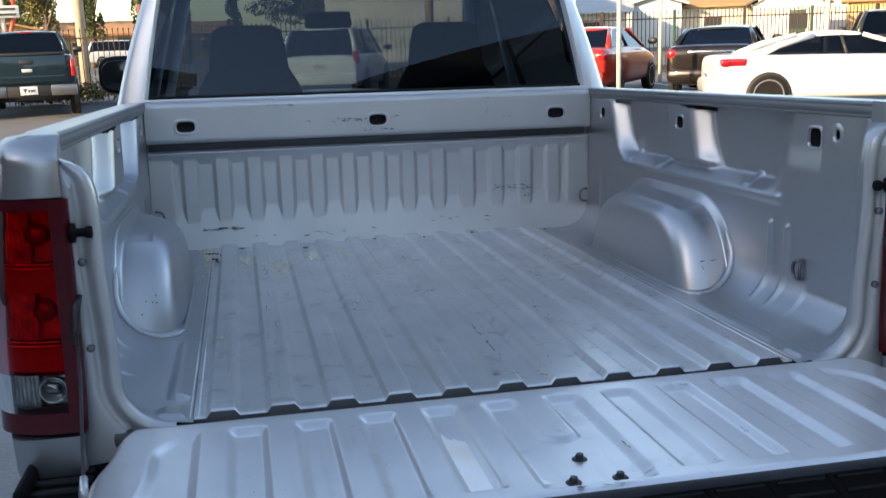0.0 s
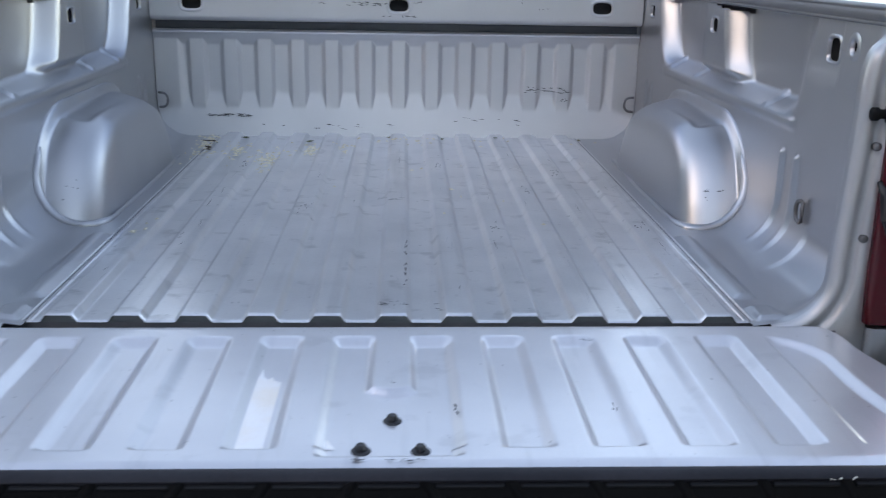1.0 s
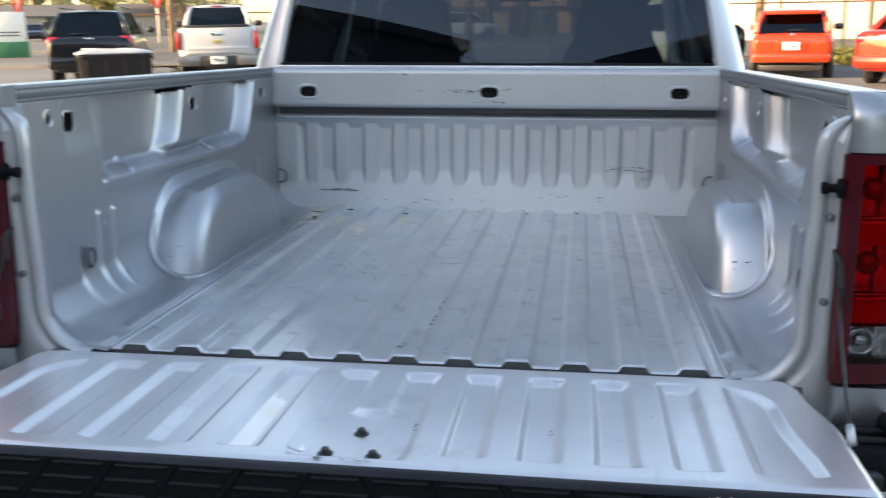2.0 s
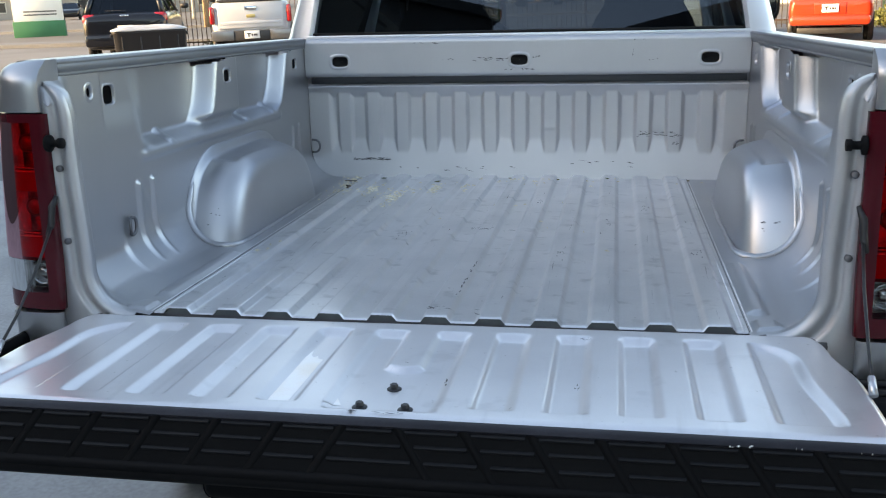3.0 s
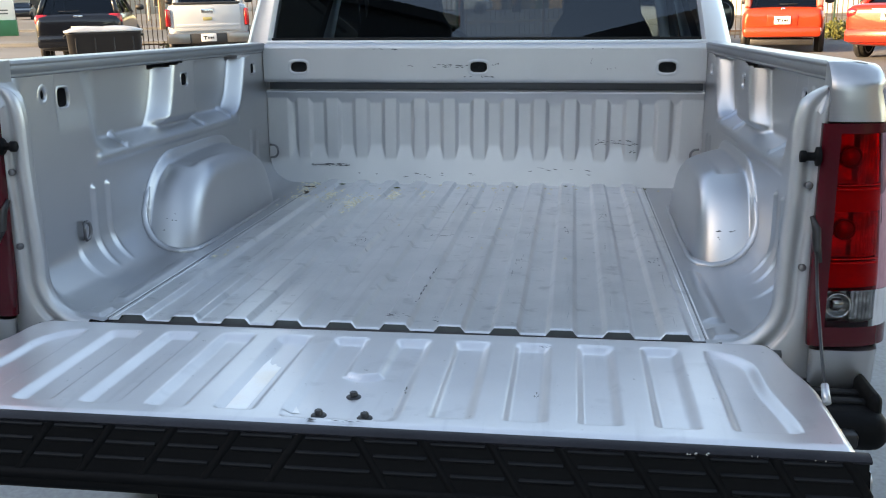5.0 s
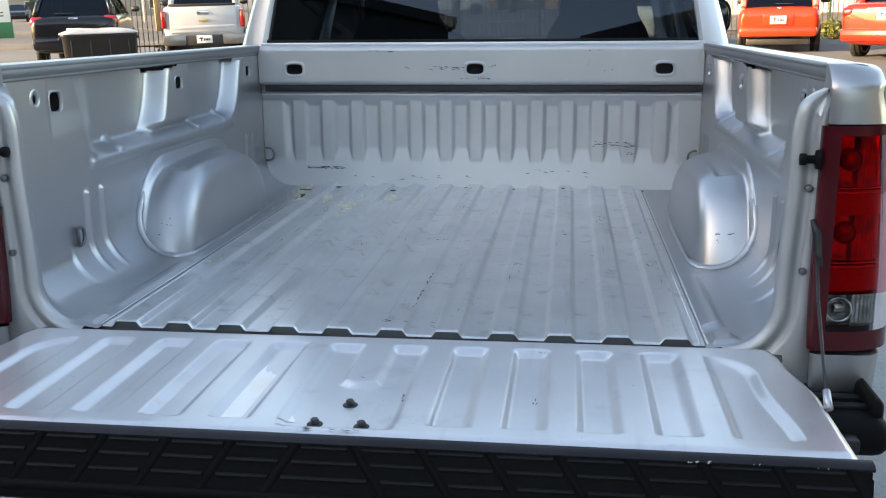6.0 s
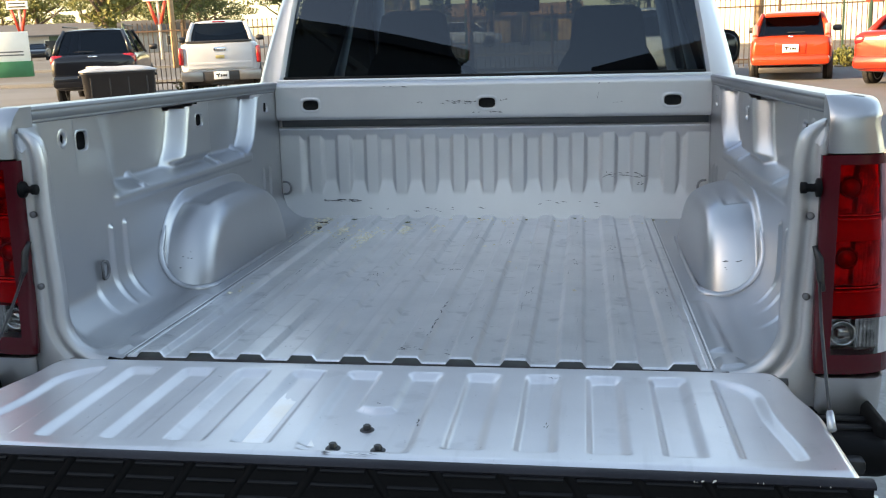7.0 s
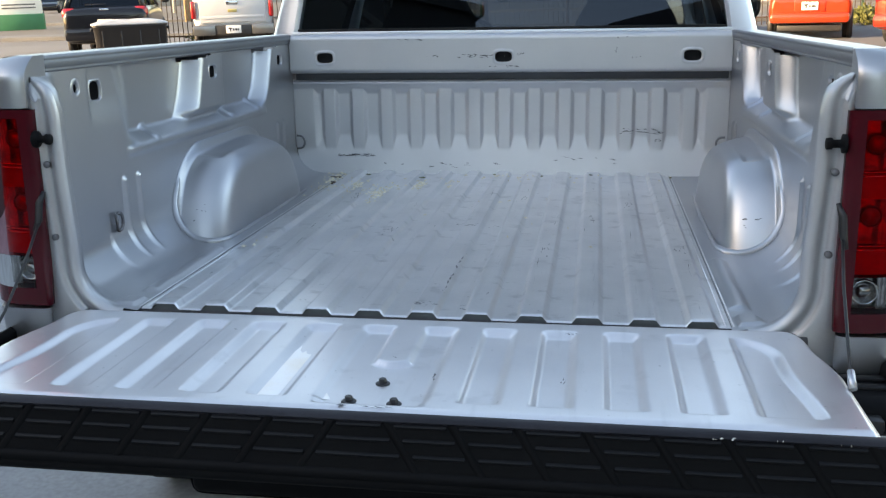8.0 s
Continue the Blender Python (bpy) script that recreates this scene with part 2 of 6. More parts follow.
def rimmed_hole(parent, m, w, h, rim=0.012, proud=0.004, deep=0.03, material=None, e=4.0):
    """A stamped rim with a hollow cup behind it; local x, y in the sheet, z out of it."""
    prof = ((rim + 0.004, -0.003), (rim * 0.7, proud * 0.6), (rim * 0.35, proud), (0.0, proud * 0.5), (-0.001, -0.006))
    rings = [[m @ Vector((x, y, z)) for x, y in obround(w + 2 * g, h + 2 * g, e)] for g, z in prof]
    bm = bmesh.new()
    loft(bm, rings, True, False)
    part("hole_rim", bm, material or WALL_SHADED, parent)
    bm = bmesh.new()
    loft(bm, [[m @ Vector((x, y, z)) for x, y in obround(w * s, h * s, e)] for s, z in ((1.04, -0.004), (1.0, -deep), (0.02, -deep))], True, False)
    part("hole_cup", bm, HOLLOW, parent)


def empty(name, m, label, category, group="", kind=""):
    ob = new(name)
    ob.matrix_world = m
    return tagged(ob, label, category, group, kind)


# ---- the pickup truck: load bed, tailgate, cab ----
truck = empty("pickup_truck", RAKE, "silver pickup truck with its tailgate down and an empty worn bed", "pickup truck")
FLOOR, WALL_Y, D, SEAM = 0.80, 1.735, 0.109, 0.597

# Floor panel: eleven raised ribs along the bed.
def floor_panel():
    xs, zs = [-SEAM], [0.0]
    for k in range(-5, 6):
        half = ((0.0345, 0), (0.0318, 0), (0.0302, 0.0006), (0.0288, 0.0022), (0.0228, 0.0098), (0.0215, 0.0112), (0.0200, 0.0118), (0.0172, 0.0118))
        for o, z in [(-o, z) for o, z in half] + list(half[::-1]):
            xs.append(k * D + o)
            zs.append(z)
    xs.append(SEAM)
    zs.append(0.0)
    ys = np.concatenate([[0.0, 0.001, 0.003, 0.006, 0.010], np.linspace(0.016, WALL_Y + 0.01, 90)])
    X, Y = np.meshgrid(np.array(xs), ys, indexing="ij")
    Z = np.array(zs)[:, None] + 0 * Y + FLOOR
    dent = np.array([[noise.noise((x * 3.1, y * 2.3, 0.7)) + 0.5 * noise.noise((x * 9, y * 6, 3.1)) for y in ys] for x in xs])
    Z = Z + 0.0006 * dent - 0.0025 * np.clip(1 - Y / 0.006, 0, 1) ** 2
    return sheet("bed_floor", np.stack([X, Y, Z], -1), BED, truck, "scuffed silver ribbed steel bed floor")


floor_panel()
box_part("bed_sill", (0, 0.013, FLOOR - 0.0565), (1.36, 0.02, 0.11), SILL, truck, "grey sill under the floor's rear edge", 0.003)
for k in range(-5, 6):
    bm = bmesh.new()
    loft(bm, [[(k * D + w * s, y, z) for s in (-1, 1)] for w, y, z in ((0.0295, 0.0030, 0.785), (0.0285, 0.0036, 0.799), (0.0205, 0.0050, 0.8072), (0.0180, 0.0062, 0.8088))], close=False)
    part("rib_end", bm, RIB_HOLLOW_SHADE, truck)
for sx in (-1, 1):
    bm = bmesh.new()
    tube(bm, [(sx * (SEAM + 0.002), y, FLOOR + 0.0002) for y in (0.0, 0.6, 1.2, 1.74)], 0.0009, 6)
    part("floor_seam", bm, STEEL, truck)
    for o, r in ((-0.0075, 0.0022), (0.0070, 0.0018)):
        bm = bmesh.new()
        tube(bm, [(sx * (SEAM + o), y, FLOOR - 0.0004) for y in (0.004, 0.6, 1.2, 1.72)], r, 8)
        part("seam_bead", bm, BED, truck)


def side_path(n_floor=12, n_arc=14, n_wall=84):
    """Two cross-sections of the side: along the bed, and at the rear pillar."""
    a = np.linspace(0, math.pi / 2, n_arc)[1:]
    p0 = [(SEAM + (0.69 - SEAM) * t, FLOOR) for t in np.linspace(0, 1, n_floor)]
    p0 += [(0.69 + 0.11 * math.sin(t), FLOOR + 0.11 - 0.11 * math.cos(t)) for t in a]
    p0 += [(0.80, 0.91 + 0.385 * t) for t in np.linspace(0, 1, n_wall)[1:]]
    p1 = [(SEAM + 0.028 * t, FLOOR + 0.004 * t) for t in np.linspace(0, 1, n_floor)]
    p1 += [(0.625 + 0.088 * math.sin(t), 0.804 + 0.088 - 0.088 * math.cos(t)) for t in a]
    for t in np.linspace(0, 1, n_wall)[1:]:
        z = 0.892 + (1.295 - 0.892) * t
        u = min(1.0, max(0.0, (z - 1.190) / 0.085))
        x = 0.713 + 0.010 * float(sm(0.90, 1.15, z)) + 0.034 * (1 - math.sqrt(1 - u * u))
        v = min(1.0, max(0.0, (z - 1.245) / 0.038))
        p1.append((x + (0.800 - x) * (1 - math.sqrt(1 - v * v)), z))
    return np.array(p0), np.array(p1)


RECESS = 0.050
SIDE_HOLES = ((1.590, 1.231, 0.050, 0.036, 0.0), (0.968, 1.228, 0.052, 0.036, 0.0), (0.284, 1.227, 0.052, 0.044, 0.008), (0.187, 1.240, 0.024, 0.024, 0.0))


def side_wall(sx):
    p0, p1 = side_path()
    ys = np.concatenate([np.linspace(-0.02, 0.2, 56), np.linspace(0.2, WALL_Y + 0.005, 260)[1:]])
    w = (1 - sm(-0.008, 0.110, ys) ** 0.8)[:, None]
    X = p0[None, :, 0] * (1 - w) + p1[None, :, 0] * w
    Z = p0[None, :, 1] * (1 - w) + p1[None, :, 1] * w
    Y = np.repeat(ys[:, None], X.shape[1], 1)
    wall = sm(0.86, 0.93, Z)
    # upper recesses, the post between them and the ledge below; the flares swing out at their feet
    foot = np.clip((1.300 - Z) / 0.218, 0, 1)
    back = np.maximum(0.16 * sm(0.236, 0.246, Y) * sm(1.14, 1.215, Z), sm(0.30 + 0.10 * foot, 0.52, Y))
    front = 1 - sm(1.476 - 0.100 * foot - 0.05 * foot ** 6, 1.530 - 0.075 * foot - 0.05 * foot ** 6, Y)
    post = sm(0.856 - 0.080 * foot - 0.06 * foot ** 6, 0.916 - 0.060 * foot - 0.06 * foot ** 6, Y) * (1 - sm(1.046, 1.058, Y))
    sill = sm(1.076, 1.112, Z)
    depth = RECESS * back * front * sill * (1 - post * (0.35 + 0.65 * sm(1.098, 1.130, Z)))
    lipb = 0.006 * inside(0.42, 1.40, 0.03, Y) * inside(1.064, 1.074, 0.012, Z)
    X = X + (depth - lipb) * wall
    # pressed tabs on the ledge
    for yc in (0.585, 1.12, 1.355):
        X = X - 0.011 * inside(yc - 0.016, yc + 0.006, 0.007, Y) * inside(1.090, 1.108, 0.010, Z)
    # upright beads
    for yc, top in ((0.368, 1.006), (0.442, 1.006), (1.532, 1.008), (1.600, 1.008)):
        low = 0.825 if yc < 1 else 0.90
        bead = np.clip(1 - ((Y - yc) / (0.012 if yc < 1 else 0.009)) ** 2, 0, 1) * inside(low, top, 0.010, Z)
        bead = bead * (0.35 + 0.65 * sm(0.82, 0.91, Z))
        X = X - 0.008 * bead * (X > 0.70)
        Z = Z + 0.004 * bead * (Z < 0.87)
    # low bead on the floor strip, flat pad at the rear and steps in the cove
    Z = Z + 0.008 * inside(0.125, 0.50, 0.02, Y) * inside(0.617, 0.640, 0.008, X) * (Z < 0.83)
    Z = Z + 0.007 * inside(0.005, 0.06, 0.008, Y) * inside(0.618, 0.652, 0.008, X) * (Z < 0.84)
    step = inside(0.085, 0.270, 0.004, Y) * inside(0.812, 0.875, 0.012, Z)
    X = X + 0.005 * step
    X = X + 0.0012 * np.array([[noise.noise((y * 2.1, z * 2.6, 4.0 + sx)) for z in Z[0]] for y in ys]) * wall

    def keep(c):
        k = np.ones(len(c), bool)
        for y, z, a, b, d in SIDE_HOLES:
            k &= ((c[:, 1] - y) / (a / 2 + 0.004)) ** 4 + ((c[:, 2] - z) / (b / 2 + 0.004)) ** 4 > 1
        for a, b in ((0.825, 0.960), (1.440, 1.570)):
            k &= ~((c[:, 1] > a) & (c[:, 1] < b) & (c[:, 2] > 1.261 + 0.018 * (c[:, 1] - a) / (b - a)))
        return k

    ob = sheet("bed_side_wall", np.stack([sx * X, Y, Z], -1), WALL_SHADED, truck, "pressed silver steel inner side wall of the bed", keep, flip=sx > 0)
    for y, z, a, b, d in SIDE_HOLES:
        m = Matrix.Translation((sx * (0.800 + d), y, z)) @ Matrix(((0, 0, -sx), (sx, 0, 0), (0, 1, 0))).to_4x4()
        rimmed_hole(truck, m, a, b, e=2.2 if a < 0.028 else 4.0, rim=0.014 if a < 0.028 else 0.006, proud=0.0018)
    # rolled flange round the opening, and the plate beside it
    prof = p1[11:][p1[11:, 0] < 0.777]
    tan = np.gradient(prof, axis=0)
    nrm = np.stack([tan[:, 1], -tan[:, 0]], -1)
    nrm /= np.linalg.norm(nrm, axis=1)[:, None]
    rows = []
    for o, y in ((0.0, -0.020), (0.0012, -0.026), (0.004, -0.031), (0.009, -0.034), (0.015, -0.034), (0.020, -0.031), (0.025, -0.026), (0.029, -0.023), (0.034, -0.023), (0.037, -0.027), (0.040, -0.031), (0.044, -0.032), (0.0545, -0.034), (0.0548, -0.030), (0.055, 0.03)):
        up = sm(0.82, 0.93, prof[:, 1])
        width = 0.778 - prof[:, 0]
        if o < 0.048:
            q = prof + nrm * (o * np.minimum(1.0, np.sqrt(np.clip(width / 0.055, 0, 1))))[:, None]
        else:
            q = np.stack([np.full(len(prof), 0.778), prof[:, 1] - 0.06 * (1 - up)], -1)
        rows.append(np.stack([sx * np.minimum(q[:, 0], 0.778), -0.02 + (y + 0.02) * np.clip(width / 0.045, 0, 1), q[:, 1]], -1))
    sheet("rear_flange", np.array(rows), FRONT_SHADED, truck, "rolled silver flange round the bed opening", flip=sx < 0)
    return ob


def wheel_house(sx):
    """Rounded box over the wheel: a bowed rear face, a flat inner face, a soft fillet into the wall."""
    cy, cz, ax, ay, az, R = 0.988, 0.79, 0.158, 0.388, 0.226, 0.030
    off = np.concatenate([np.linspace(0, R, 16), np.linspace(R, 0.11, 12)[1:], ax * (1 - np.linspace(1, 0, 40)[1:] ** 2 * (1 - 0.11 / ax))])
    us = np.linspace(0.0, math.pi, 130)
    U, O = np.meshgrid(us, off, indexing="ij")
    pw = lambda q, e: np.sign(q) * np.abs(q) ** e
    q = O / ax
    s = np.clip(1 - q ** 8.0, 0, 1) ** (1 / 8.0) * (1 - 0.085 * q ** 2)
    fl = 0.024 * (1 - sm(0.005, 0.024, O))
    py, pz = pw(np.cos(U), 0.36), pw(np.sin(U), 0.42)
    Y = cy - (ay * s + fl) * py
    Z = cz + (az * s + fl) * pz - 0.02 * sm(0, ax, O) * sm(-0.2, 1, -py)
    Y = Y + 0.105 * np.clip((Z - 0.80) / 0.24, 0, 1.2) * sm(0.2, 0.9, py) - 0.05 * np.clip((Z - 0.80) / 0.24, 0, 1.2) * sm(0.2, 0.9, -py)
    X = 0.803 - O * (1 - 0.14 * np.clip((Z - 0.80) / 0.22, 0, 1))
    # pressed flat on the crown
    Z = Z - 0.006 * inside(0.80, 0.93, 0.03, Y) * inside(0.035, 0.085, 0.02, O) * (pz > 0.8)
    sheet("wheel_house", np.stack([sx * X, Y, Z], -1), WALL_SHADED, truck, "rounded silver wheel housing in the bed", flip=sx > 0)
    # rolled rim from the floor up through the cove, and the welded foot along the floor
    def rear_y(z):
        sn = min(1.0, max(0.0, (z - cz) / (az + 0.02))) ** (1 / 0.42)
        return cy - (ay + 0.016) * (1 - sn * sn) ** 0.18 + 0.105 * max(0.0, z - 0.80) / 0.24
    foot = [(0.652, 1.36, 0.801), (0.642, 1.0, 0.801), (0.642, 0.66, 0.801), (0.646, 0.618, 0.801), (0.660, rear_y(0.801), 0.801)]
    foot += [(0.69 + 0.11 * math.sin(t) - 0.002, rear_y(0.91 - 0.11 * math.cos(t)), 0.91 - 0.11 * math.cos(t)) for t in np.linspace(0.0, 1.5, 10)]
    foot += [(0.797, rear_y(z), z) for z in (0.92, 0.94, 0.96)]
    bm = bmesh.new()
    tube(bm, [(sx * x, y, z) for x, y, z in foot], [0.005, 0.006, 0.006, 0.007, 0.009] + [0.010] * 11 + [0.008, 0.004], 10)
    part("house_foot", bm, WALL_SHADED, truck)


def ring_tie(x, y, z, sx, front=False):
    bm = bmesh.new()
    pts = []
    for k in range(13):
        a = math.pi * k / 12 - math.pi / 2
        if front:
            pts.append((x - sx * 0.030 * max(0.0, math.cos(a)) ** 0.6, y - 0.006, z + 0.024 * math.sin(a)))
        else:
            pts.append((x - sx * 0.007, y + 0.024 * max(0.0, math.cos(a)) ** 0.6, z + 0.021 * math.sin(a)))
    tube(bm, pts, 0.0042, 8)
    part("tie_ring", bm, STEEL, truck, "small steel tie-down ring")
    if not front:
        bm = bmesh.new()
        tube(bm, [(x - sx * 0.005, y - 0.001, z - 0.021), (x - sx * 0.005, y - 0.001, z + 0.021)], 0.0036, 8)
        part("tie_ring_bar", bm, STEEL, truck)


for sx in (-1, 1):
    side_wall(sx)
    wheel_house(sx)
    ring_tie(sx * 0.797, 0.298, 0.914, sx)
    ring_tie(sx * 0.788, 1.722, 0.918, sx, True)


RIB_PROUD = 0.010


# Front wall with thirteen pressed ribs, and the top header with three holes.
def front_wall():
    xs, zs = np.linspace(-0.80, 0.80, 660), np.linspace(0.795, 1.147, 150)
    X, Z = np.meshgrid(xs, zs, indexing="ij")
    P = 0.1105
    ph = (X / P + 0.5) % 1.0 - 0.5                     # 0 on a rib
    rib = 1 - sm(0.17, 0.33, np.abs(ph))
    rib = np.maximum(rib, sm(6.34 * P, 6.50 * P + 0.02 * (1.1 - Z) / 0.2, np.abs(X) + 0.10 * np.clip(1.02 - Z, -0.1, 0.2)))
    A, B = RIB_PROUD, 0.0
    d = B + (A - B) * rib
    # overhang above the ribs, sloping belt below them
    over = np.clip(0.55 * (Z - 1.098), -0.02, 0.030)
    belt = np.clip(0.20 * (0.942 - Z), -0.02, 1.0)
    k = 0.0008
    d = k * np.log(np.exp(d / k) + np.exp(over / k) + np.exp(belt / k))
    d = d + 0.0014 * np.array([[noise.noise((x * 6, z * 9, 1.3)) for z in zs] for x in xs]) * sm(0.95, 0.87, Z)
    # rolled lip at the very top, wavy foot
    d = d - 0.030 * sm(1.136, 1.148, Z) ** 2.0
    Y = WALL_Y + 0.014 - d
    edge = np.clip((0.92 - Z) / 0.115, 0, 1)
    lim = 0.798 - 0.075 * (1 - np.sqrt(1 - edge ** 2)) ** 1.0
    sheet("bed_front_wall", np.stack([X * lim / 0.80, Y, Z], -1), FRONT_SHADED, truck, "silver ribbed front wall of the bed with black scuffs", flip=True)


front_wall()


# Groove under the header: its shade is put into this dark colour.
GROOVE_SHADE = mat("groove_shade_grey", (0.13, 0.138, 0.155), 0.5, 0.4, grain=0.1, scale=60, color2=(0.09, 0.095, 0.11), blotch=4)
HDR_HOLES = (-0.663, 0.0, 0.663)


def header():
    prof = [(1.775, 1.173), (1.735, 1.173)]
    prof += [(1.7225 - 0.016 * math.cos(a), 1.190 - 0.016 * math.sin(a)) for a in np.linspace(1.45, 0.0, 10)]
    prof += [(1.7065, z) for z in np.linspace(1.194, 1.296, 28)]
    prof += [(1.708, 1.304), (1.713, 1.310), (1.722, 1.313), (1.76, 1.314)]
    prof = np.array(prof)
    xs = np.linspace(-0.797, 0.797, 400)
    X = np.repeat(xs[:, None], len(prof), 1)
    Y, Z = np.repeat(prof[None, :, 0], 400, 0), np.repeat(prof[None, :, 1], 400, 0)

    def keep(c):
        k = np.ones(len(c), bool)
        for hx in HDR_HOLES:
            k &= (((c[:, 0] - hx) / 0.036) ** 4 + ((c[:, 2] - 1.230) / 0.023) ** 4 > 1) | (c[:, 1] > 1.715)
        return k
    sheet("bed_header", np.stack([X, Y, Z], -1), FRONT_SHADED, truck, "silver header panel with three oval stake holes", keep, flip=True)
    for hx in HDR_HOLES:
        m = Matrix.Translation((hx, 1.7065, 1.230)) @ Matrix(((1, 0, 0), (0, 0, -1), (0, 1, 0))).to_4x4()
        rimmed_hole(truck, m, 0.062, 0.038, rim=0.011, proud=0.0022, e=3.2, material=FRONT_SHADED)


header()
# Dark strip added in the groove to stand in for its shade.
box_part("header_shade_strip", (0, 1.776, 1.160), (1.594, 0.01, 0.06), GROOVE_SHADE, truck, "dark strip standing in for shade under the header", 0.002)


def tuck(y):
    """How far the outer side draws in towards its rear end."""
    return 0.032 * max(0.0, 1 - max(y, 0.0) / 0.25) ** 2


def bedside(sx):
    """Outer skin with the top rail; the rear end is rounded."""
    prof = [(0.822, 1.281), (0.800, 1.281), (0.796, 1.2825), (0.7945, 1.2870), (0.7970, 1.2885), (0.7938, 1.2905), (0.7910, 1.3055), (0.7935, 1.3070), (0.7905, 1.3090), (0.7925, 1.3135), (0.799, 1.3165), (0.830, 1.319), (0.862, 1.316), (0.884, 1.305),
            (0.897, 1.285), (0.906, 1.25), (0.916, 1.20), (0.926, 1.10), (0.934, 0.95), (0.936, 0.85), (0.930, 0.745), (0.915, 0.66), (0.88, 0.64)]
    prof = np.array(prof)
    wide = np.clip((prof[:, 0] - 0.80) / 0.1, 0, 1)
    P = [np.stack([sx * (prof[:, 0] - tuck(y) * wide), np.full(len(prof), y), prof[:, 1]], -1) for y in (0.0, 0.02, 0.04, 0.06, 0.10, 0.15, 0.20, 0.26, 0.5, 1.0, 1.4, 1.72)]
    P = np.array(P)
    sheet("rail_face", P[:, :11], RAIL_SHADED, truck, "matte inner face of the bed rail, shaded grey in its colour", flip=sx < 0)
    sheet("bedside", P[:, 10:], WALL_SHADED, truck, "glossy silver outer bed side with top rail", flip=sx < 0)
    # rear corner above the lamp, and below it
    for zs, n in ((np.concatenate([np.linspace(1.219, 1.27, 3), np.linspace(1.28, 1.3185, 8)]), "rear_corner"), (np.array([0.690, 0.705, 0.72, 0.735, 0.745, 0.775, 0.806]), "lower_corner")):
        bm = bmesh.new()
        rings = []
        for z in zs:
            out = float(np.interp(z, [0.745, 0.85, 0.95, 1.1, 1.2, 1.25, 1.285, 1.305, 1.316, 1.3185], [0.930, 0.936, 0.934, 0.926, 0.916, 0.906, 0.897, 0.884, 0.862, 0.835])) - tuck(0.0) * min(1.0, (1.33 - z) / 0.06) + 0.0015
            under = 0.045 * max(0.0, (0.748 - z) / 0.058) ** 2
            out -= under
            yb = -0.050 + under + 0.040 * max(0.0, (z - 1.268) / 0.0505) ** 2.2
            r_ = min(0.024, (out - 0.775) * 0.3)
            rings.append([(sx * 0.791, 0.06, z), (sx * 0.780, 0.02, z), (sx * 0.777, yb + 0.008, z), (sx * 0.786, yb, z), (sx * (out - 1.9 * r_), yb, z), (sx * (out - 0.9 * r_), yb + 0.005, z), (sx * (out - 0.25 * r_), yb + 0.02, z), (sx * out, yb + 0.045, z), (sx * (out + tuck(0.0) - tuck(0.06)), 0.06, z)])
        loft(bm, rings)
        soft_edges(part(n, bm, WALL_SHADED, truck), 50)


LAMP_DARK = mat("dark_red_lens", (0.080, 0.003, 0.008), 0.18, spec=0.35, coat=0.25, color2=(0.06, 0.001, 0.004), blotch=9)
LAMP_RED = glass("red_lens", (0.98, 0.030, 0.042), clear=0.98, ior=1.28, gloss=(0.9, 0.5, 0.55))
LAMP_CLEAR = glass("clear_lens", (0.95, 0.96, 0.95), clear=0.9, ior=1.3)
REFLECTOR = mat("lamp_reflector", (0.85, 0.85, 0.86), 0.24, 0.8, grain=0.3, scale=140, color2=(0.34, 0.34, 0.34), blotch=45, amount=0.9)
REFLEX = mat("red_reflex", (0.28, 0.08, 0.08), 0.35, 0.3, grain=0.3, scale=220, color2=(0.40, 0.03, 0.03), blotch=60)
DARK_REFLECTOR = mat("reverse_reflector", (0.50, 0.50, 0.51), 0.22, 0.95, grain=0.4, scale=120, color2=(0.16, 0.16, 0.16), blotch=50, amount=0.9)
SOCKET = mat("lamp_socket", (0.30, 0.12, 0.12), 0.35, 0.5, color2=(0.16, 0.05, 0.05), blotch=50)


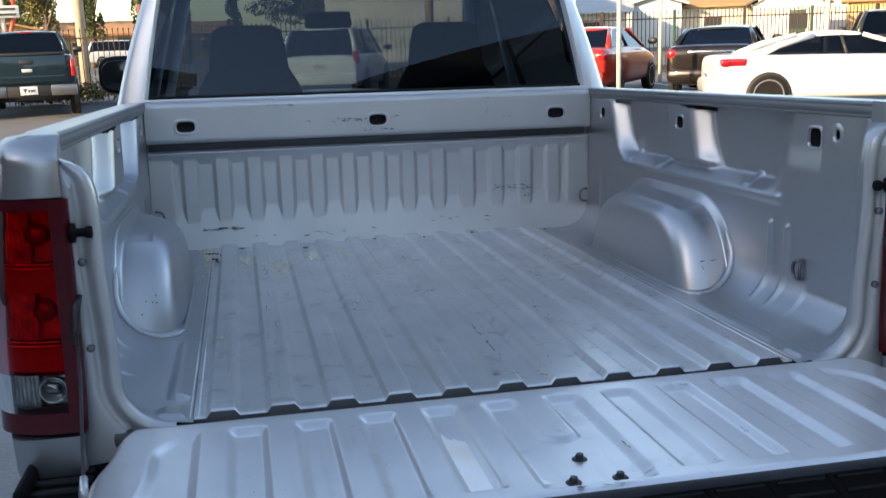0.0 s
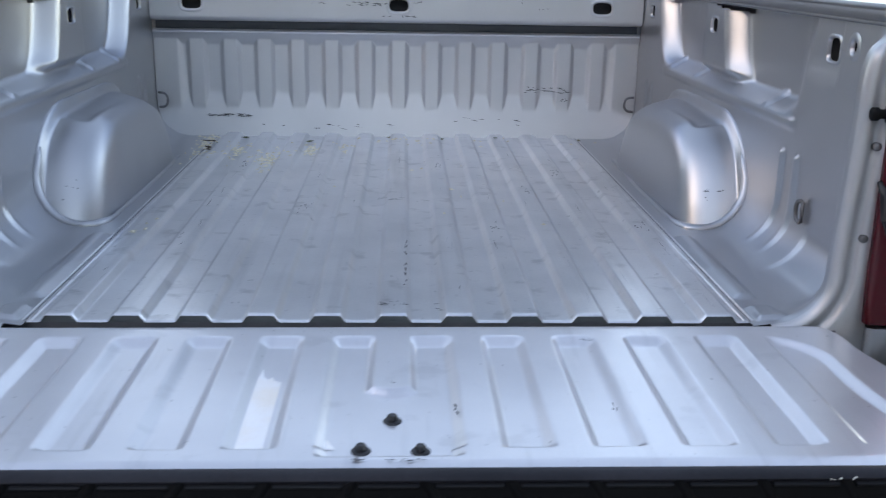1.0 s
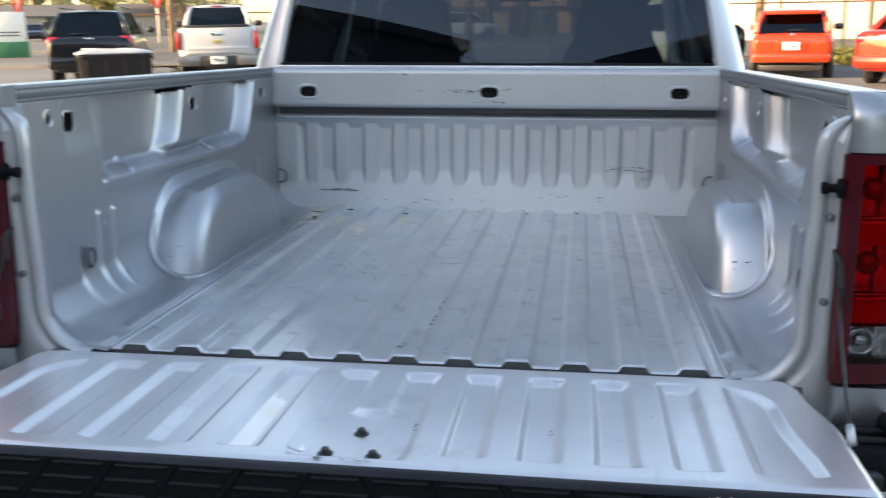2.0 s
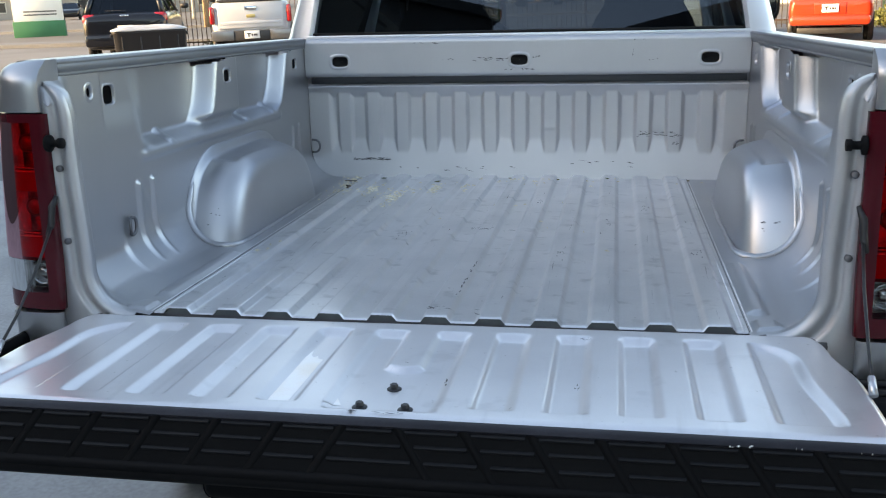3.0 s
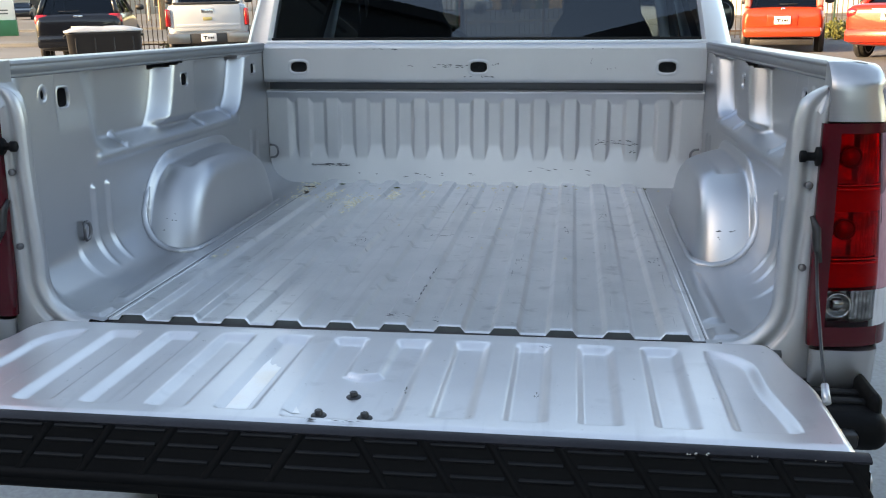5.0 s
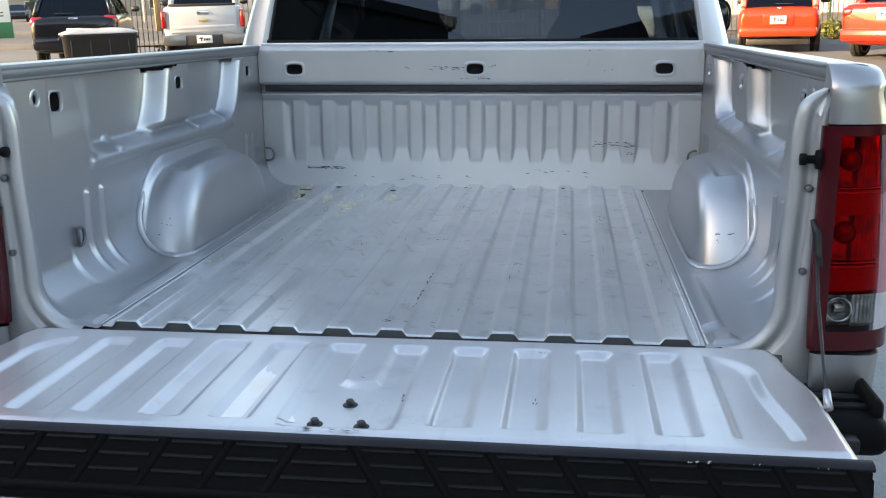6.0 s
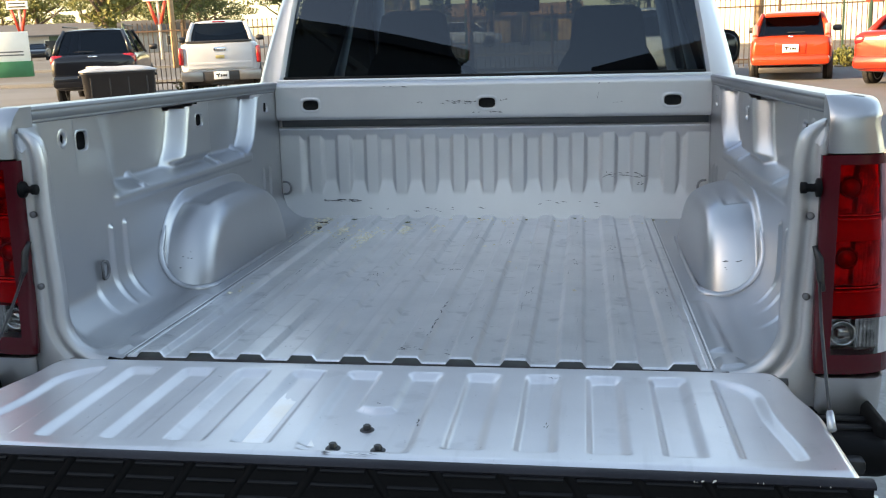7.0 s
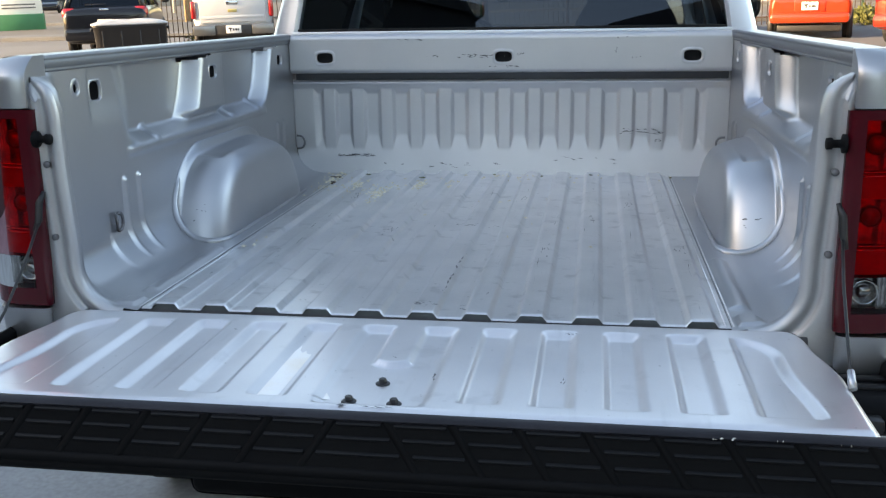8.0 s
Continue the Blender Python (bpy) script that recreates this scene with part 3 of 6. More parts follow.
def tail_lamp(sx):
    """Stacked lamp: glossy dark red surround, a wrapped red cover over two ribbed bowls, a clear reverse cell."""
    outer = lambda z: float(np.interp(z, [0.81, 0.95, 1.1, 1.22], [0.925, 0.922, 0.911, 0.899]))

    def surf(z, t, back=0.0, x0=0.797):
        a = t * math.pi / 2
        o = outer(z) - back * 0.5
        return (sx * (x0 + (o - x0) * math.sin(a) ** 0.92), 0.05 + back - 0.102 * math.cos(a) ** 0.72, z)

    def cover(name, z0, z1, material, parent, label="", back=0.0, x0=0.797, rib=0.0, t1=1.0, n=28, t0=0.0):
        ts, zs = np.linspace(t0, t1, n), np.linspace(z0, z1, 9)
        P = np.array([[surf(z, t, back, x0) for z in zs] for t in ts])
        if rib:
            P[:, :, 1] += rib * np.cos(np.abs(P[:, :, 0]) * 2 * math.pi / 0.0075)
        return sheet(name, P, material, parent, label, flip=sx > 0)

    strip = [(0.770, 0.03), (0.767, -0.040), (0.768, -0.046), (0.772, -0.050), (0.780, -0.0515), (0.797, -0.052)]
    zs = np.linspace(0.814, 1.216, 9)
    body = sheet("tail_lamp", np.array([[(sx * (x + 0.004 * sm(0.90, 0.80, z) * (x < 0.775)), y, z) for z in zs] for x, y in strip]), LAMP_DARK, truck, "stacked red tail lamp with clear reverse lens", flip=sx > 0)
    box_part("lamp_back", (sx * 0.835, 0.045, 1.013), (0.13, 0.02, 0.405), LAMP_DARK, body, "", 0.004)
    cover("top_band", 1.199, 1.216, LAMP_DARK, body)
    cover("bottom_band", 0.814, 0.850, LAMP_DARK, body)
    for z, h in ((1.2165, 0.0), (0.8135, 0.0), (0.9185, 0.0)):
        bm = bmesh.new()
        ring = [surf(z, t) for t in np.linspace(0, 1, 12)] + [(sx * (outer(z) - 0.01), 0.05, z), (sx * 0.78, 0.05, z), (sx * 0.772, -0.045, z)]
        bm.faces.new([bm.verts.new(p) for p in ring])
        part("cell_wall", bm, LAMP_DARK, body, smooth=False)
    red = cover("red_lens", 0.919, 1.199, LAMP_RED, body, "glossy red lens")
    clear = cover("reverse_lens", 0.850, 0.918, LAMP_CLEAR, body, "clear reverse lens")
    red.visible_shadow = clear.visible_shadow = False
    # bright inner bowls with fluted sides, plain reflex strips between them
    for z0, z1 in ((1.107, 1.197), (0.974, 1.058)):
        cover("fluted_reflector", z0, z1, REFLECTOR, body, "", 0.030, 0.836, 0.0032, 1.0, 60)
        cover("bowl_panel", z0, z1, REFLECTOR, body, "", 0.032, 0.799, 0.0, 0.60, 14)
    for z0, z1 in ((1.060, 1.104), (0.922, 0.970)):
        cover("reflex_strip", z0, z1, REFLEX, body, "", 0.010)
    cover("lamp_flank", 0.919, 1.199, REFLEX, body, "", 0.004, t1=1.0, t0=0.86, n=6)
    cover("reverse_flank", 0.850, 0.918, LAMP_DARK, body, "", 0.004, t1=1.0, t0=0.88, n=6)
    for z in (1.108, 1.1005, 0.975, 0.9675):
        bm = bmesh.new()
        tube(bm, [surf(z, t, 0.006) for t in np.linspace(0.0, 0.97, 14)], 0.0016, 6)
        part("divider_line", bm, REFLECTOR, body)
    cover("reverse_reflector", 0.852, 0.916, DARK_REFLECTOR, body, "", 0.030, 0.846, 0.0020, 1.0, 60)
    cover("reverse_panel", 0.852, 0.916, DARK_REFLECTOR, body, "", 0.034, 0.799, 0.0, 0.60, 14)
    for zc, r, ring_m, cup_m in ((1.155, 0.0175, LAMP_DARK, SOCKET), (1.025, 0.0175, LAMP_DARK, SOCKET), (0.884, 0.0225, CHROME, DARK_REFLECTOR)):
        m = Matrix.Translation((sx * 0.824, -0.022, zc)) @ Matrix.Rotation(math.pi / 2, 4, "X")
        bm = bmesh.new()
        tube(bm, [m @ Vector((r * math.cos(a), r * math.sin(a), 0.002)) for a in np.linspace(0, 2 * math.pi, 25)], 0.0022, 6, False)
        part("bulb_ring", bm, ring_m, body)
        bm = bmesh.new()
        disc_stack(bm, m, ((r, 0.002), (r * 0.9, -0.006), (r * 0.55, -0.011), (r * 0.3, -0.012), (r * 0.28, -0.004), (r * 0.1, -0.001)))
        part("bulb_bowl", bm, cup_m, body)


def pillar_hardware(sx):
    bm = bmesh.new()
    m = Matrix.Translation((sx * 0.766, -0.045, 1.158)) @ Matrix(((0, 0, -sx), (sx, 0, 0), (0, 1, 0))).to_4x4()
    disc_stack(bm, m, ((0.004, 0), (0.017, 0.0), (0.017, 0.006), (0.009, 0.008), (0.0075, 0.010), (0.0075, 0.022), (0.0105, 0.024), (0.0105, 0.033), (0.003, 0.034)))
    part("striker_stud", bm, BLACK_PLASTIC, truck, "black tailgate striker stud")
    for z, r in ((1.105, 0.007), (0.955, 0.007)):
        bm = bmesh.new()
        m2 = Matrix.Translation((sx * 0.755, -0.031, z)) @ Matrix.Rotation(math.pi / 2, 4, "X")
        disc_stack(bm, m2, ((r, -0.004), (r, 0.003), (r * 0.6, 0.005), (0.001, 0.005)), 12)
        part("pillar_bolt", bm, STEEL, truck)
    # folded stay bracket, cable and end fitting
    bm = bmesh.new()
    tube(bm, [(sx * 0.762, -0.042, 1.052), (sx * 0.770, -0.050, 1.03), (sx * 0.772, -0.056, 0.995), (sx * 0.775, -0.070, 0.975)], [0.004, 0.0075, 0.007, 0.004], 8)
    part("stay_bracket", bm, BOLT, truck, "dark steel stay bracket")
    bm = bmesh.new()
    end = Vector((sx * 0.737, -0.325, 0.818))
    tube(bm, [(sx * 0.770, -0.062, 0.99), (sx * 0.758, -0.14, 0.93), (sx * 0.748, -0.235, 0.862), tuple(end)], 0.0028, 8)
    part("stay_cable", bm, BOLT, truck, "thin steel tailgate cable")
    bm = bmesh.new()
    tube(bm, [tuple(end + Vector((sx * 0.002, 0.024, 0.016))), tuple(end + Vector((0, -0.004, -0.003)))], [0.006, 0.007], 8)
    part("cable_end", bm, ZINC, truck, "zinc cable end")
    # hinge cup and the dark slot above it
    bm = bmesh.new()
    m3 = Matrix.Translation((sx * 0.700, -0.022, 0.785)) @ Matrix.Rotation(sx * math.pi / 2, 4, "Y")
    disc_stack(bm, m3, ((0.004, 0.0), (0.016, 0.0), (0.016, 0.03), (0.010, 0.032), (0.010, 0.045), (0.003, 0.046)), 16)
    part("hinge_cup", bm, SILL, truck, "grey tailgate hinge")
    box_part("hinge_slot", (sx * 0.772, -0.018, 0.845), (0.012, 0.012, 0.085), SILL, truck, "", 0.003)


for sx in (-1, 1):
    bedside(sx)
    tail_lamp(sx)
    pillar_hardware(sx)


# ---- tailgate, lying open ----
def tailgate():
    gz = 0.815
    us, ys = np.linspace(-1, 1, 520), np.linspace(-0.510, -0.036, 200)
    U, Y = np.meshgrid(us, ys, indexing="ij")
    half = 0.714 + 0.022 * sm(-0.13, -0.28, Y)
    c = np.clip((Y + 0.125) / 0.0892, 0, 1)
    half = half - 0.07 * (1 - np.sqrt(np.clip(1 - c ** 2, 0, 1)))
    A = np.abs(U) * 0.712
    A = np.where(A < 0.60, A, 0.60 + (A - 0.60) / 0.112 * (half - 0.60))
    X = np.sign(U) * A
    rec = np.zeros_like(X)
    yr = sm(-0.458, -0.446, Y) * (1 - sm(-0.130, -0.098, Y))
    for c0 in (0.0545, 0.164, 0.274, 0.385, 0.4975):
        rec = np.maximum(rec, sm(c0 - 0.031, c0 - 0.017, A) * (1 - sm(c0 + 0.021, c0 + 0.041, A)) * yr)
    land = -0.302 + 0.5 * A ** 2 / 0.034
    rec = np.maximum(rec, (1 - sm(0.072, 0.092, A)) * sm(-0.478, -0.466, Y) * (1 - sm(land - 0.004, land + 0.012, Y)))
    bend = 0.085 * (1 - np.sqrt(np.clip(1 - np.clip((Y + 0.20) / 0.095, 0, 1) ** 2, 0, 1)))
    outer = 0.648 + 0.02 * sm(-0.25, -0.45, Y) - bend
    rec = np.maximum(rec, sm(0.578, 0.592, A) * (1 - sm(outer - 0.008, outer + 0.010, A)) * yr)
    Z = gz - 0.0092 * rec - 0.010 * sm(-0.080, -0.036, Y) ** 2
    edge = np.minimum((1 - np.abs(U)) * half, np.minimum(Y + 0.511, 1.6 * (-0.0355 - Y)))
    Z = Z - 0.008 * (1 - sm(0, 0.011, edge)) ** 2 + 0.002 * np.sin(X * 2) - 0.0045 * (1 - sm(-0.511, -0.482, Y))
    ob = sheet("tailgate", np.stack([X, Y, Z], -1), GATE, truck, "silver inner face of the open tailgate with pressed slots", flip=False)
    # edges and outer skin
    bm = bmesh.new()
    rings = []
    for dz, g in ((0.0, 0.004), (-0.02, 0.001), (-0.055, 0.006), (-0.075, 0.02)):
        r = [(-0.735 + g, -0.515), (0.735 - g, -0.515), (0.733 - g, -0.30), (0.711 - g, -0.13), (0.695 - g, -0.085), (0.65, -0.045), (-0.65, -0.045), (-0.695 + g, -0.085), (-0.711 + g, -0.13), (-0.733 + g, -0.30)]
        rings.append([(x, y, gz - 0.012 + dz) for x, y in r])
    loft(bm, rings)
    part("gate_skin", bm, SILVER, ob, smooth=False)
    # black cap along the top edge: smooth lip above, three rows of slanted cells below
    bm = bmesh.new()
    prof = [(-0.503, 0.8085), (-0.5045, 0.8145), (-0.508, 0.8170), (-0.516, 0.8175), (-0.5245, 0.8155), (-0.5285, 0.8120), (-0.527, 0.808)]
    loft(bm, [[(x, y, z) for y, z in prof] for x in (-0.748, -0.744, -0.4, 0, 0.4, 0.744, 0.748)], close=False)
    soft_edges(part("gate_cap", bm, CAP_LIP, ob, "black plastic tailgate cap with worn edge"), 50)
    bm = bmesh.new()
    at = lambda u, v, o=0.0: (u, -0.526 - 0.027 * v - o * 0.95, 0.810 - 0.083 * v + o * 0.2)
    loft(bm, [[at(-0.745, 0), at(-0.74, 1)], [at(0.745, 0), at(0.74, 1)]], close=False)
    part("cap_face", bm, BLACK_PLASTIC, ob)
    tops = [0.040 + 0.0965 * k for k in range(8)]
    tops = sorted([-u for u in tops] + tops)
    slant = lambda u, v: max(-0.742, min(0.742, u + math.copysign(0.058, u) * v))
    for u0 in tops:
        if abs(u0) < 0.735:
            bm = bmesh.new()
            w = 0.008
            loft(bm, [[at(slant(u0, v) + dx, v, o) for dx, o in ((-w, -0.001), (-w * 0.6, 0.002), (w * 0.6, 0.002), (w, -0.001))] for v in (0.0, 0.25, 0.5, 0.82)], close=False)
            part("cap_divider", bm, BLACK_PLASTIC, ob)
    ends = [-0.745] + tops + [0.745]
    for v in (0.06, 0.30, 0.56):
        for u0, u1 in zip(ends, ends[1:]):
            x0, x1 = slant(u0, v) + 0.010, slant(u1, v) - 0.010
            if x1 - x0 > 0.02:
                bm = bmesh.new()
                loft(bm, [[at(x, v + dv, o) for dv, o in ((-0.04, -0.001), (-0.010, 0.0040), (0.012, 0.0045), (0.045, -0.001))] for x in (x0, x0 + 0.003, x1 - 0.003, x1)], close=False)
                part("cap_rib", bm, CAP_RIB_LIT, ob)
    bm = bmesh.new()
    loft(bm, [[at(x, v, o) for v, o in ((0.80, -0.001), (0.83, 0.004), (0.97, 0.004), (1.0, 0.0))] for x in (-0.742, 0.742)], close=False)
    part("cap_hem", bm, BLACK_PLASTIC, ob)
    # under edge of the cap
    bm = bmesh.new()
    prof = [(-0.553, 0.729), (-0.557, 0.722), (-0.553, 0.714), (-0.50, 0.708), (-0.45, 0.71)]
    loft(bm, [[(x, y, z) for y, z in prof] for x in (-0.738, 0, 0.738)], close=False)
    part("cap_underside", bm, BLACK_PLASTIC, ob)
    for sx in (-1, 1):
        bm = bmesh.new()
        pts = [(sx * 0.746, -0.531, 0.798), (sx * 0.742, -0.553, 0.727), (sx * 0.735, -0.50, 0.72), (sx * 0.74, -0.50, 0.80)]
        bm.faces.new([bm.verts.new(p) for p in pts])
        part("cap_end", bm, BLACK_PLASTIC, ob, smooth=False)
    # three hex bolts with washers
    for bx, by in ((-0.035, -0.449), (0.037, -0.451), (0.002, -0.371)):
        bm = bmesh.new()
        m = Matrix.Translation((bx, by, gz - 0.001 - 0.0092))
        disc_stack(bm, m, ((0.0122, -0.002), (0.0122, 0.0018), (0.011, 0.003), (0.008, 0.0035)), 18)
        disc_stack(bm, m, ((0.0066, 0.003), (0.0066, 0.0092), (0.0056, 0.0105), (0.001, 0.0105)), 6)
        soft_edges(part("gate_bolt", bm, BOLT, ob, "dark hex bolt with washer"), 40)
    # torn remains of a pale sticker in one slot, and a scrap of it in the next
    for pts in ([(-0.197, -0.444), (-0.197, -0.392), (-0.193, -0.33), (-0.190, -0.26), (-0.1845, -0.205), (-0.180, -0.232), (-0.173, -0.243), (-0.168, -0.234), (-0.164, -0.246), (-0.1535, -0.252), (-0.1535, -0.34), (-0.1535, -0.444)],
                [(-0.087, -0.445), (-0.086, -0.397), (-0.078, -0.420), (-0.066, -0.445)]):
        bm = bmesh.new()
        bm.faces.new([bm.verts.new((x, y, gz - 0.0086 + 0.002 * math.sin(2 * x))) for x, y in pts])
        part("torn_sticker", bm, STICKER, ob, "torn sun-faded pale sticker", smooth=False)
    return ob


gate = tailgate()

# ---- bumper below the gate ----
def bumper():
    xs = np.linspace(-0.885, 0.885, 60)
    prof = [(0.02, 0.66), (-0.10, 0.665), (-0.150, 0.66), (-0.168, 0.648), (-0.172, 0.61), (-0.165, 0.575), (-0.145, 0.555), (-0.10, 0.545)]
    P = []
    for x in xs:
        back = 0.12 * max(0, (abs(x) - 0.72) / 0.165) ** 2
        P.append([(x, y + back, z) for y, z in prof])
    sheet("bumper", np.array(P), CHROME, truck, "chrome rear step bumper", flip=True)
    for sx in (-1, 1):
        box_part("step_pad", (sx * 0.822, -0.085, 0.700), (0.135, 0.200, 0.070), BLACK_PLASTIC, truck, "black ribbed step pad", 0.030, seg=5)
        for k in range(3):
            box_part("pad_ridge", (sx * 0.812, -0.035 - 0.042 * k, 0.737), (0.095, 0.020, 0.010), CAP_RIB_LIT, truck, "", 0.004)
        box_part("pad_side", (sx * 0.868, -0.070, 0.716), (0.022, 0.175, 0.094), BLACK_PLASTIC, truck, "", 0.014, seg=4)
        box_part("bumper_bracket", (sx * 0.846, 0.000, 0.742), (0.010, 0.016, 0.060), ZINC, truck, "", 0.003)
        box_part("hitch_clip", (sx * 0.800, -0.190, 0.700), (0.055, 0.040, 0.026), BOLT, truck, "", 0.006)
        bm = bmesh.new()
        tube(bm, [(sx * 0.72, -0.20, 0.625), (sx * 0.852, -0.20, 0.625), (sx * 0.854, -0.20, 0.625)], [0.022, 0.022, 0.016], 16)
        part("tow_bar_end", bm, ZINC, truck, "round pale steel bar end under the gate")
    box_part("plate_recess", (0.0, -0.183, 0.57), (0.86, 0.03, 0.17), BLACK_PLASTIC, truck, "black licence recess in the bumper", 0.02, seg=3)
    box_part("hitch_step", (0.0, -0.15, 0.667), (0.5, 0.10, 0.012), BLACK_PLASTIC, truck, "", 0.004)


bumper()
# chassis below the bed keeps the light out
box_part("frame_body", (0, 0.9, 0.60), (1.5, 1.7, 0.30), HOLLOW, truck, "dark underside of the bed", 0.03)


def truck_wheel(x, y):
    w = new("wheel")
    w.parent = truck
    w.location = (x, y, 0.40)
    bm = bmesh.new()
    m = Matrix.Rotation(math.pi / 2, 4, "Y")
    disc_stack(bm, m, ((0.24, -0.13), (0.36, -0.13), (0.395, -0.10), (0.395, 0.10), (0.36, 0.13), (0.24, 0.13)), 36)
    part("tyre", bm, RUBBER, w)
    bm = bmesh.new()
    disc_stack(bm, m, ((0.24, -0.11), (0.24, 0.11), (0.20, 0.09), (0.05, 0.10)), 24)
    part("rim", bm, ZINC, w)


for x in (-0.84, 0.84):
    truck_wheel(x, 0.845)
    truck_wheel(x, 4.40)


# ---- cab ----
GY0, GY1 = 1.785, 1.862                            # rear glass foot and head
GZ0, GZ1 = 1.325, 1.80
# Mirror glass: the dark reflection is put into the base colour.
MIRROR_REFLECTION = mat("mirror_dark_reflection", (0.05, 0.055, 0.06), 0.08, 0.8, color2=(0.04, 0.04, 0.045), blotch=5)


def cab():
    # lower body and hood
    bm = bmesh.new()
    prof = [(1.80, 0.45), (1.80, 1.318), (3.95, 1.30), (4.15, 1.24), (5.35, 1.10), (5.45, 0.95), (5.45, 0.45)]
    loft(bm, [[(x * s, y, z if abs(x) < 0.9 or z < 1.2 else z - 0.03) for y, z in prof] for x, s in ((-0.965, 1), (-0.90, 1), (0, 1), (0.90, 1), (0.965, 1))], close=True)
    soft_edges(part("cab_body", bm, SILVER, truck, "silver lower cab and hood"), 40)
    # rear pillars beside the glass
    for sx in (-1, 1):
        bm = bmesh.new()
        rings = []
        for t in np.linspace(0, 1, 7):
            z = 1.30 + (1.86 - 1.30) * t
            yb = 1.778 + 0.165 * (z - 1.30)
            xi = 0.790 - 0.085 * t - 0.03 * t * t
            xo = 0.900 - 0.135 * t - 0.05 * t * t
            rings.append([(sx * xi, yb + 0.004, z), (sx * (xi + 0.012), yb - 0.008, z), (sx * (xo - 0.03), yb + 0.004, z), (sx * (xo - 0.006), yb + 0.035, z), (sx * xo, yb + 0.14, z), (sx * (xo - 0.04), yb + 0.16, z), (sx * xi, yb + 0.05, z)])
        loft(bm, rings)
        soft_edges(part("rear_pillar_cab", bm, SILVER, truck), 50)
        # front pillar and door glass frame
        bm = bmesh.new()
        tube(bm, [(sx * 0.86, 4.0, 1.30), (sx * 0.76, 3.45, 1.60), (sx * 0.68, 3.1, 1.84)], 0.035, 8)
        tube(bm, [(sx * 0.88, 2.95, 1.30), (sx * 0.74, 2.9, 1.84)], 0.04, 8)
        part("door_pillar", bm, SILVER, truck)
        bm = bmesh.new()
        bm.faces.new([bm.verts.new(p) for p in ((sx * 0.885, 2.0, 1.31), (sx * 0.88, 3.95, 1.30), (sx * 0.70, 3.15, 1.83), (sx * 0.70, 2.15, 1.84))])
        part("side_glass", bm, PRIVACY, truck, smooth=False)
        # mirrors
        bm = bmesh.new()
        rings = []
        for s, dy in ((0.55, -0.02), (0.93, -0.012), (1.0, 0.02), (0.9, 0.07), (0.5, 0.11)):
            rings.append([(sx * (1.085 + px * s), 3.74 + dy, 1.41 + pz * s) for px, pz in obround(0.23, 0.20, 3.0, 28)])
        loft(bm, rings)
        tube(bm, [(sx * 0.90, 3.80, 1.30), (sx * 1.05, 3.78, 1.36)], 0.035, 8)
        mir = part("door_mirror", bm, BLACK_PLASTIC, truck, "black door mirror")
        bm = bmesh.new()
        loft(bm, [[(sx * (1.085 + px), 3.717, 1.41 + pz) for px, pz in obround(0.19, 0.16, 3.0, 28)], [(sx * (1.085 + px), 3.716, 1.41 + pz) for px, pz in obround(0.18, 0.15, 3.0, 28)]])
        part("mirror_glass", bm, MIRROR_REFLECTION, mir, "mirror glass with a dark reflection in its colour")
    # roof
    bm = bmesh.new()
    rings = []
    for y, z, h in ((2.00, 1.80, 0.64), (2.03, 1.85, 0.64), (2.15, 1.89, 0.62), (2.6, 1.905, 0.62), (3.0, 1.885, 0.62), (3.15, 1.84, 0.62)):
        rings.append([(-h - 0.06, y, z - 0.04), (-h, y, z), (h, y, z), (h + 0.06, y, z - 0.04), (h, y, z - 0.06), (-h, y, z - 0.06)])
    loft(bm, rings)
    soft_edges(part("roof", bm, SILVER, truck), 50)
    # rear glass, its black edge and the bright ledge below
    bm = bmesh.new()
    rows = []
    for t in np.linspace(0, 1, 8):
        z, y = GZ0 + (GZ1 - GZ0) * t, GY0 + (GY1 - GY0) * t
        h = 0.790 - 0.085 * (z - 1.30) / 0.56 - 0.03 * ((z - 1.30) / 0.56) ** 2
        rows.append([(h * u, y - 0.012 * (1 - u * u) + 0.012, z) for u in np.linspace(-1, 1, 21)])
    loft(bm, rows, close=False)
    gl = part("rear_window", bm, TINT, truck, "dark tinted rear window")
    gl.visible_shadow = False
    box_part("window_ledge", (0, 1.772, 1.318), (1.60, 0.035, 0.012), SILVER, truck, "", 0.004)
    bm = bmesh.new()
    tube(bm, [(-0.782, 1.778, 1.329), (0, 1.768, 1.329), (0.782, 1.778, 1.329)], 0.005, 6)
    part("window_gasket", bm, RUBBER, truck)
    bm = bmesh.new()
    bm.faces.new([bm.verts.new(p) for p in ((-0.84, 4.0, 1.28), (0.84, 4.0, 1.28), (0.68, 3.13, 1.84), (-0.68, 3.13, 1.84))])
    ws = part("windscreen", bm, CLEAR, truck, smooth=False)
    ws.visible_shadow = False
    # inside: floor, dashboard, seats, mirror
    box_part("cab_floor", (0, 2.9, 0.75), (1.7, 2.2, 0.05), FABRIC, truck, "", 0.01)
    bm = bmesh.new()
    tube(bm, [(-0.80, 3.72, 1.16), (0, 3.66, 1.17), (0.80, 3.72, 1.16)], 0.13, 14)
    part("dashboard", bm, FABRIC, truck)
    bm = bmesh.new()
    pts = [(-0.36 + 0.19 * math.cos(a), 3.40 + 0.06 * math.sin(a), 1.17 + 0.18 * math.sin(a)) for a in np.linspace(0, 2 * math.pi, 25)]
    tube(bm, pts, 0.015, 8, False)
    part("steering_wheel", bm, BLACK_PLASTIC, truck)
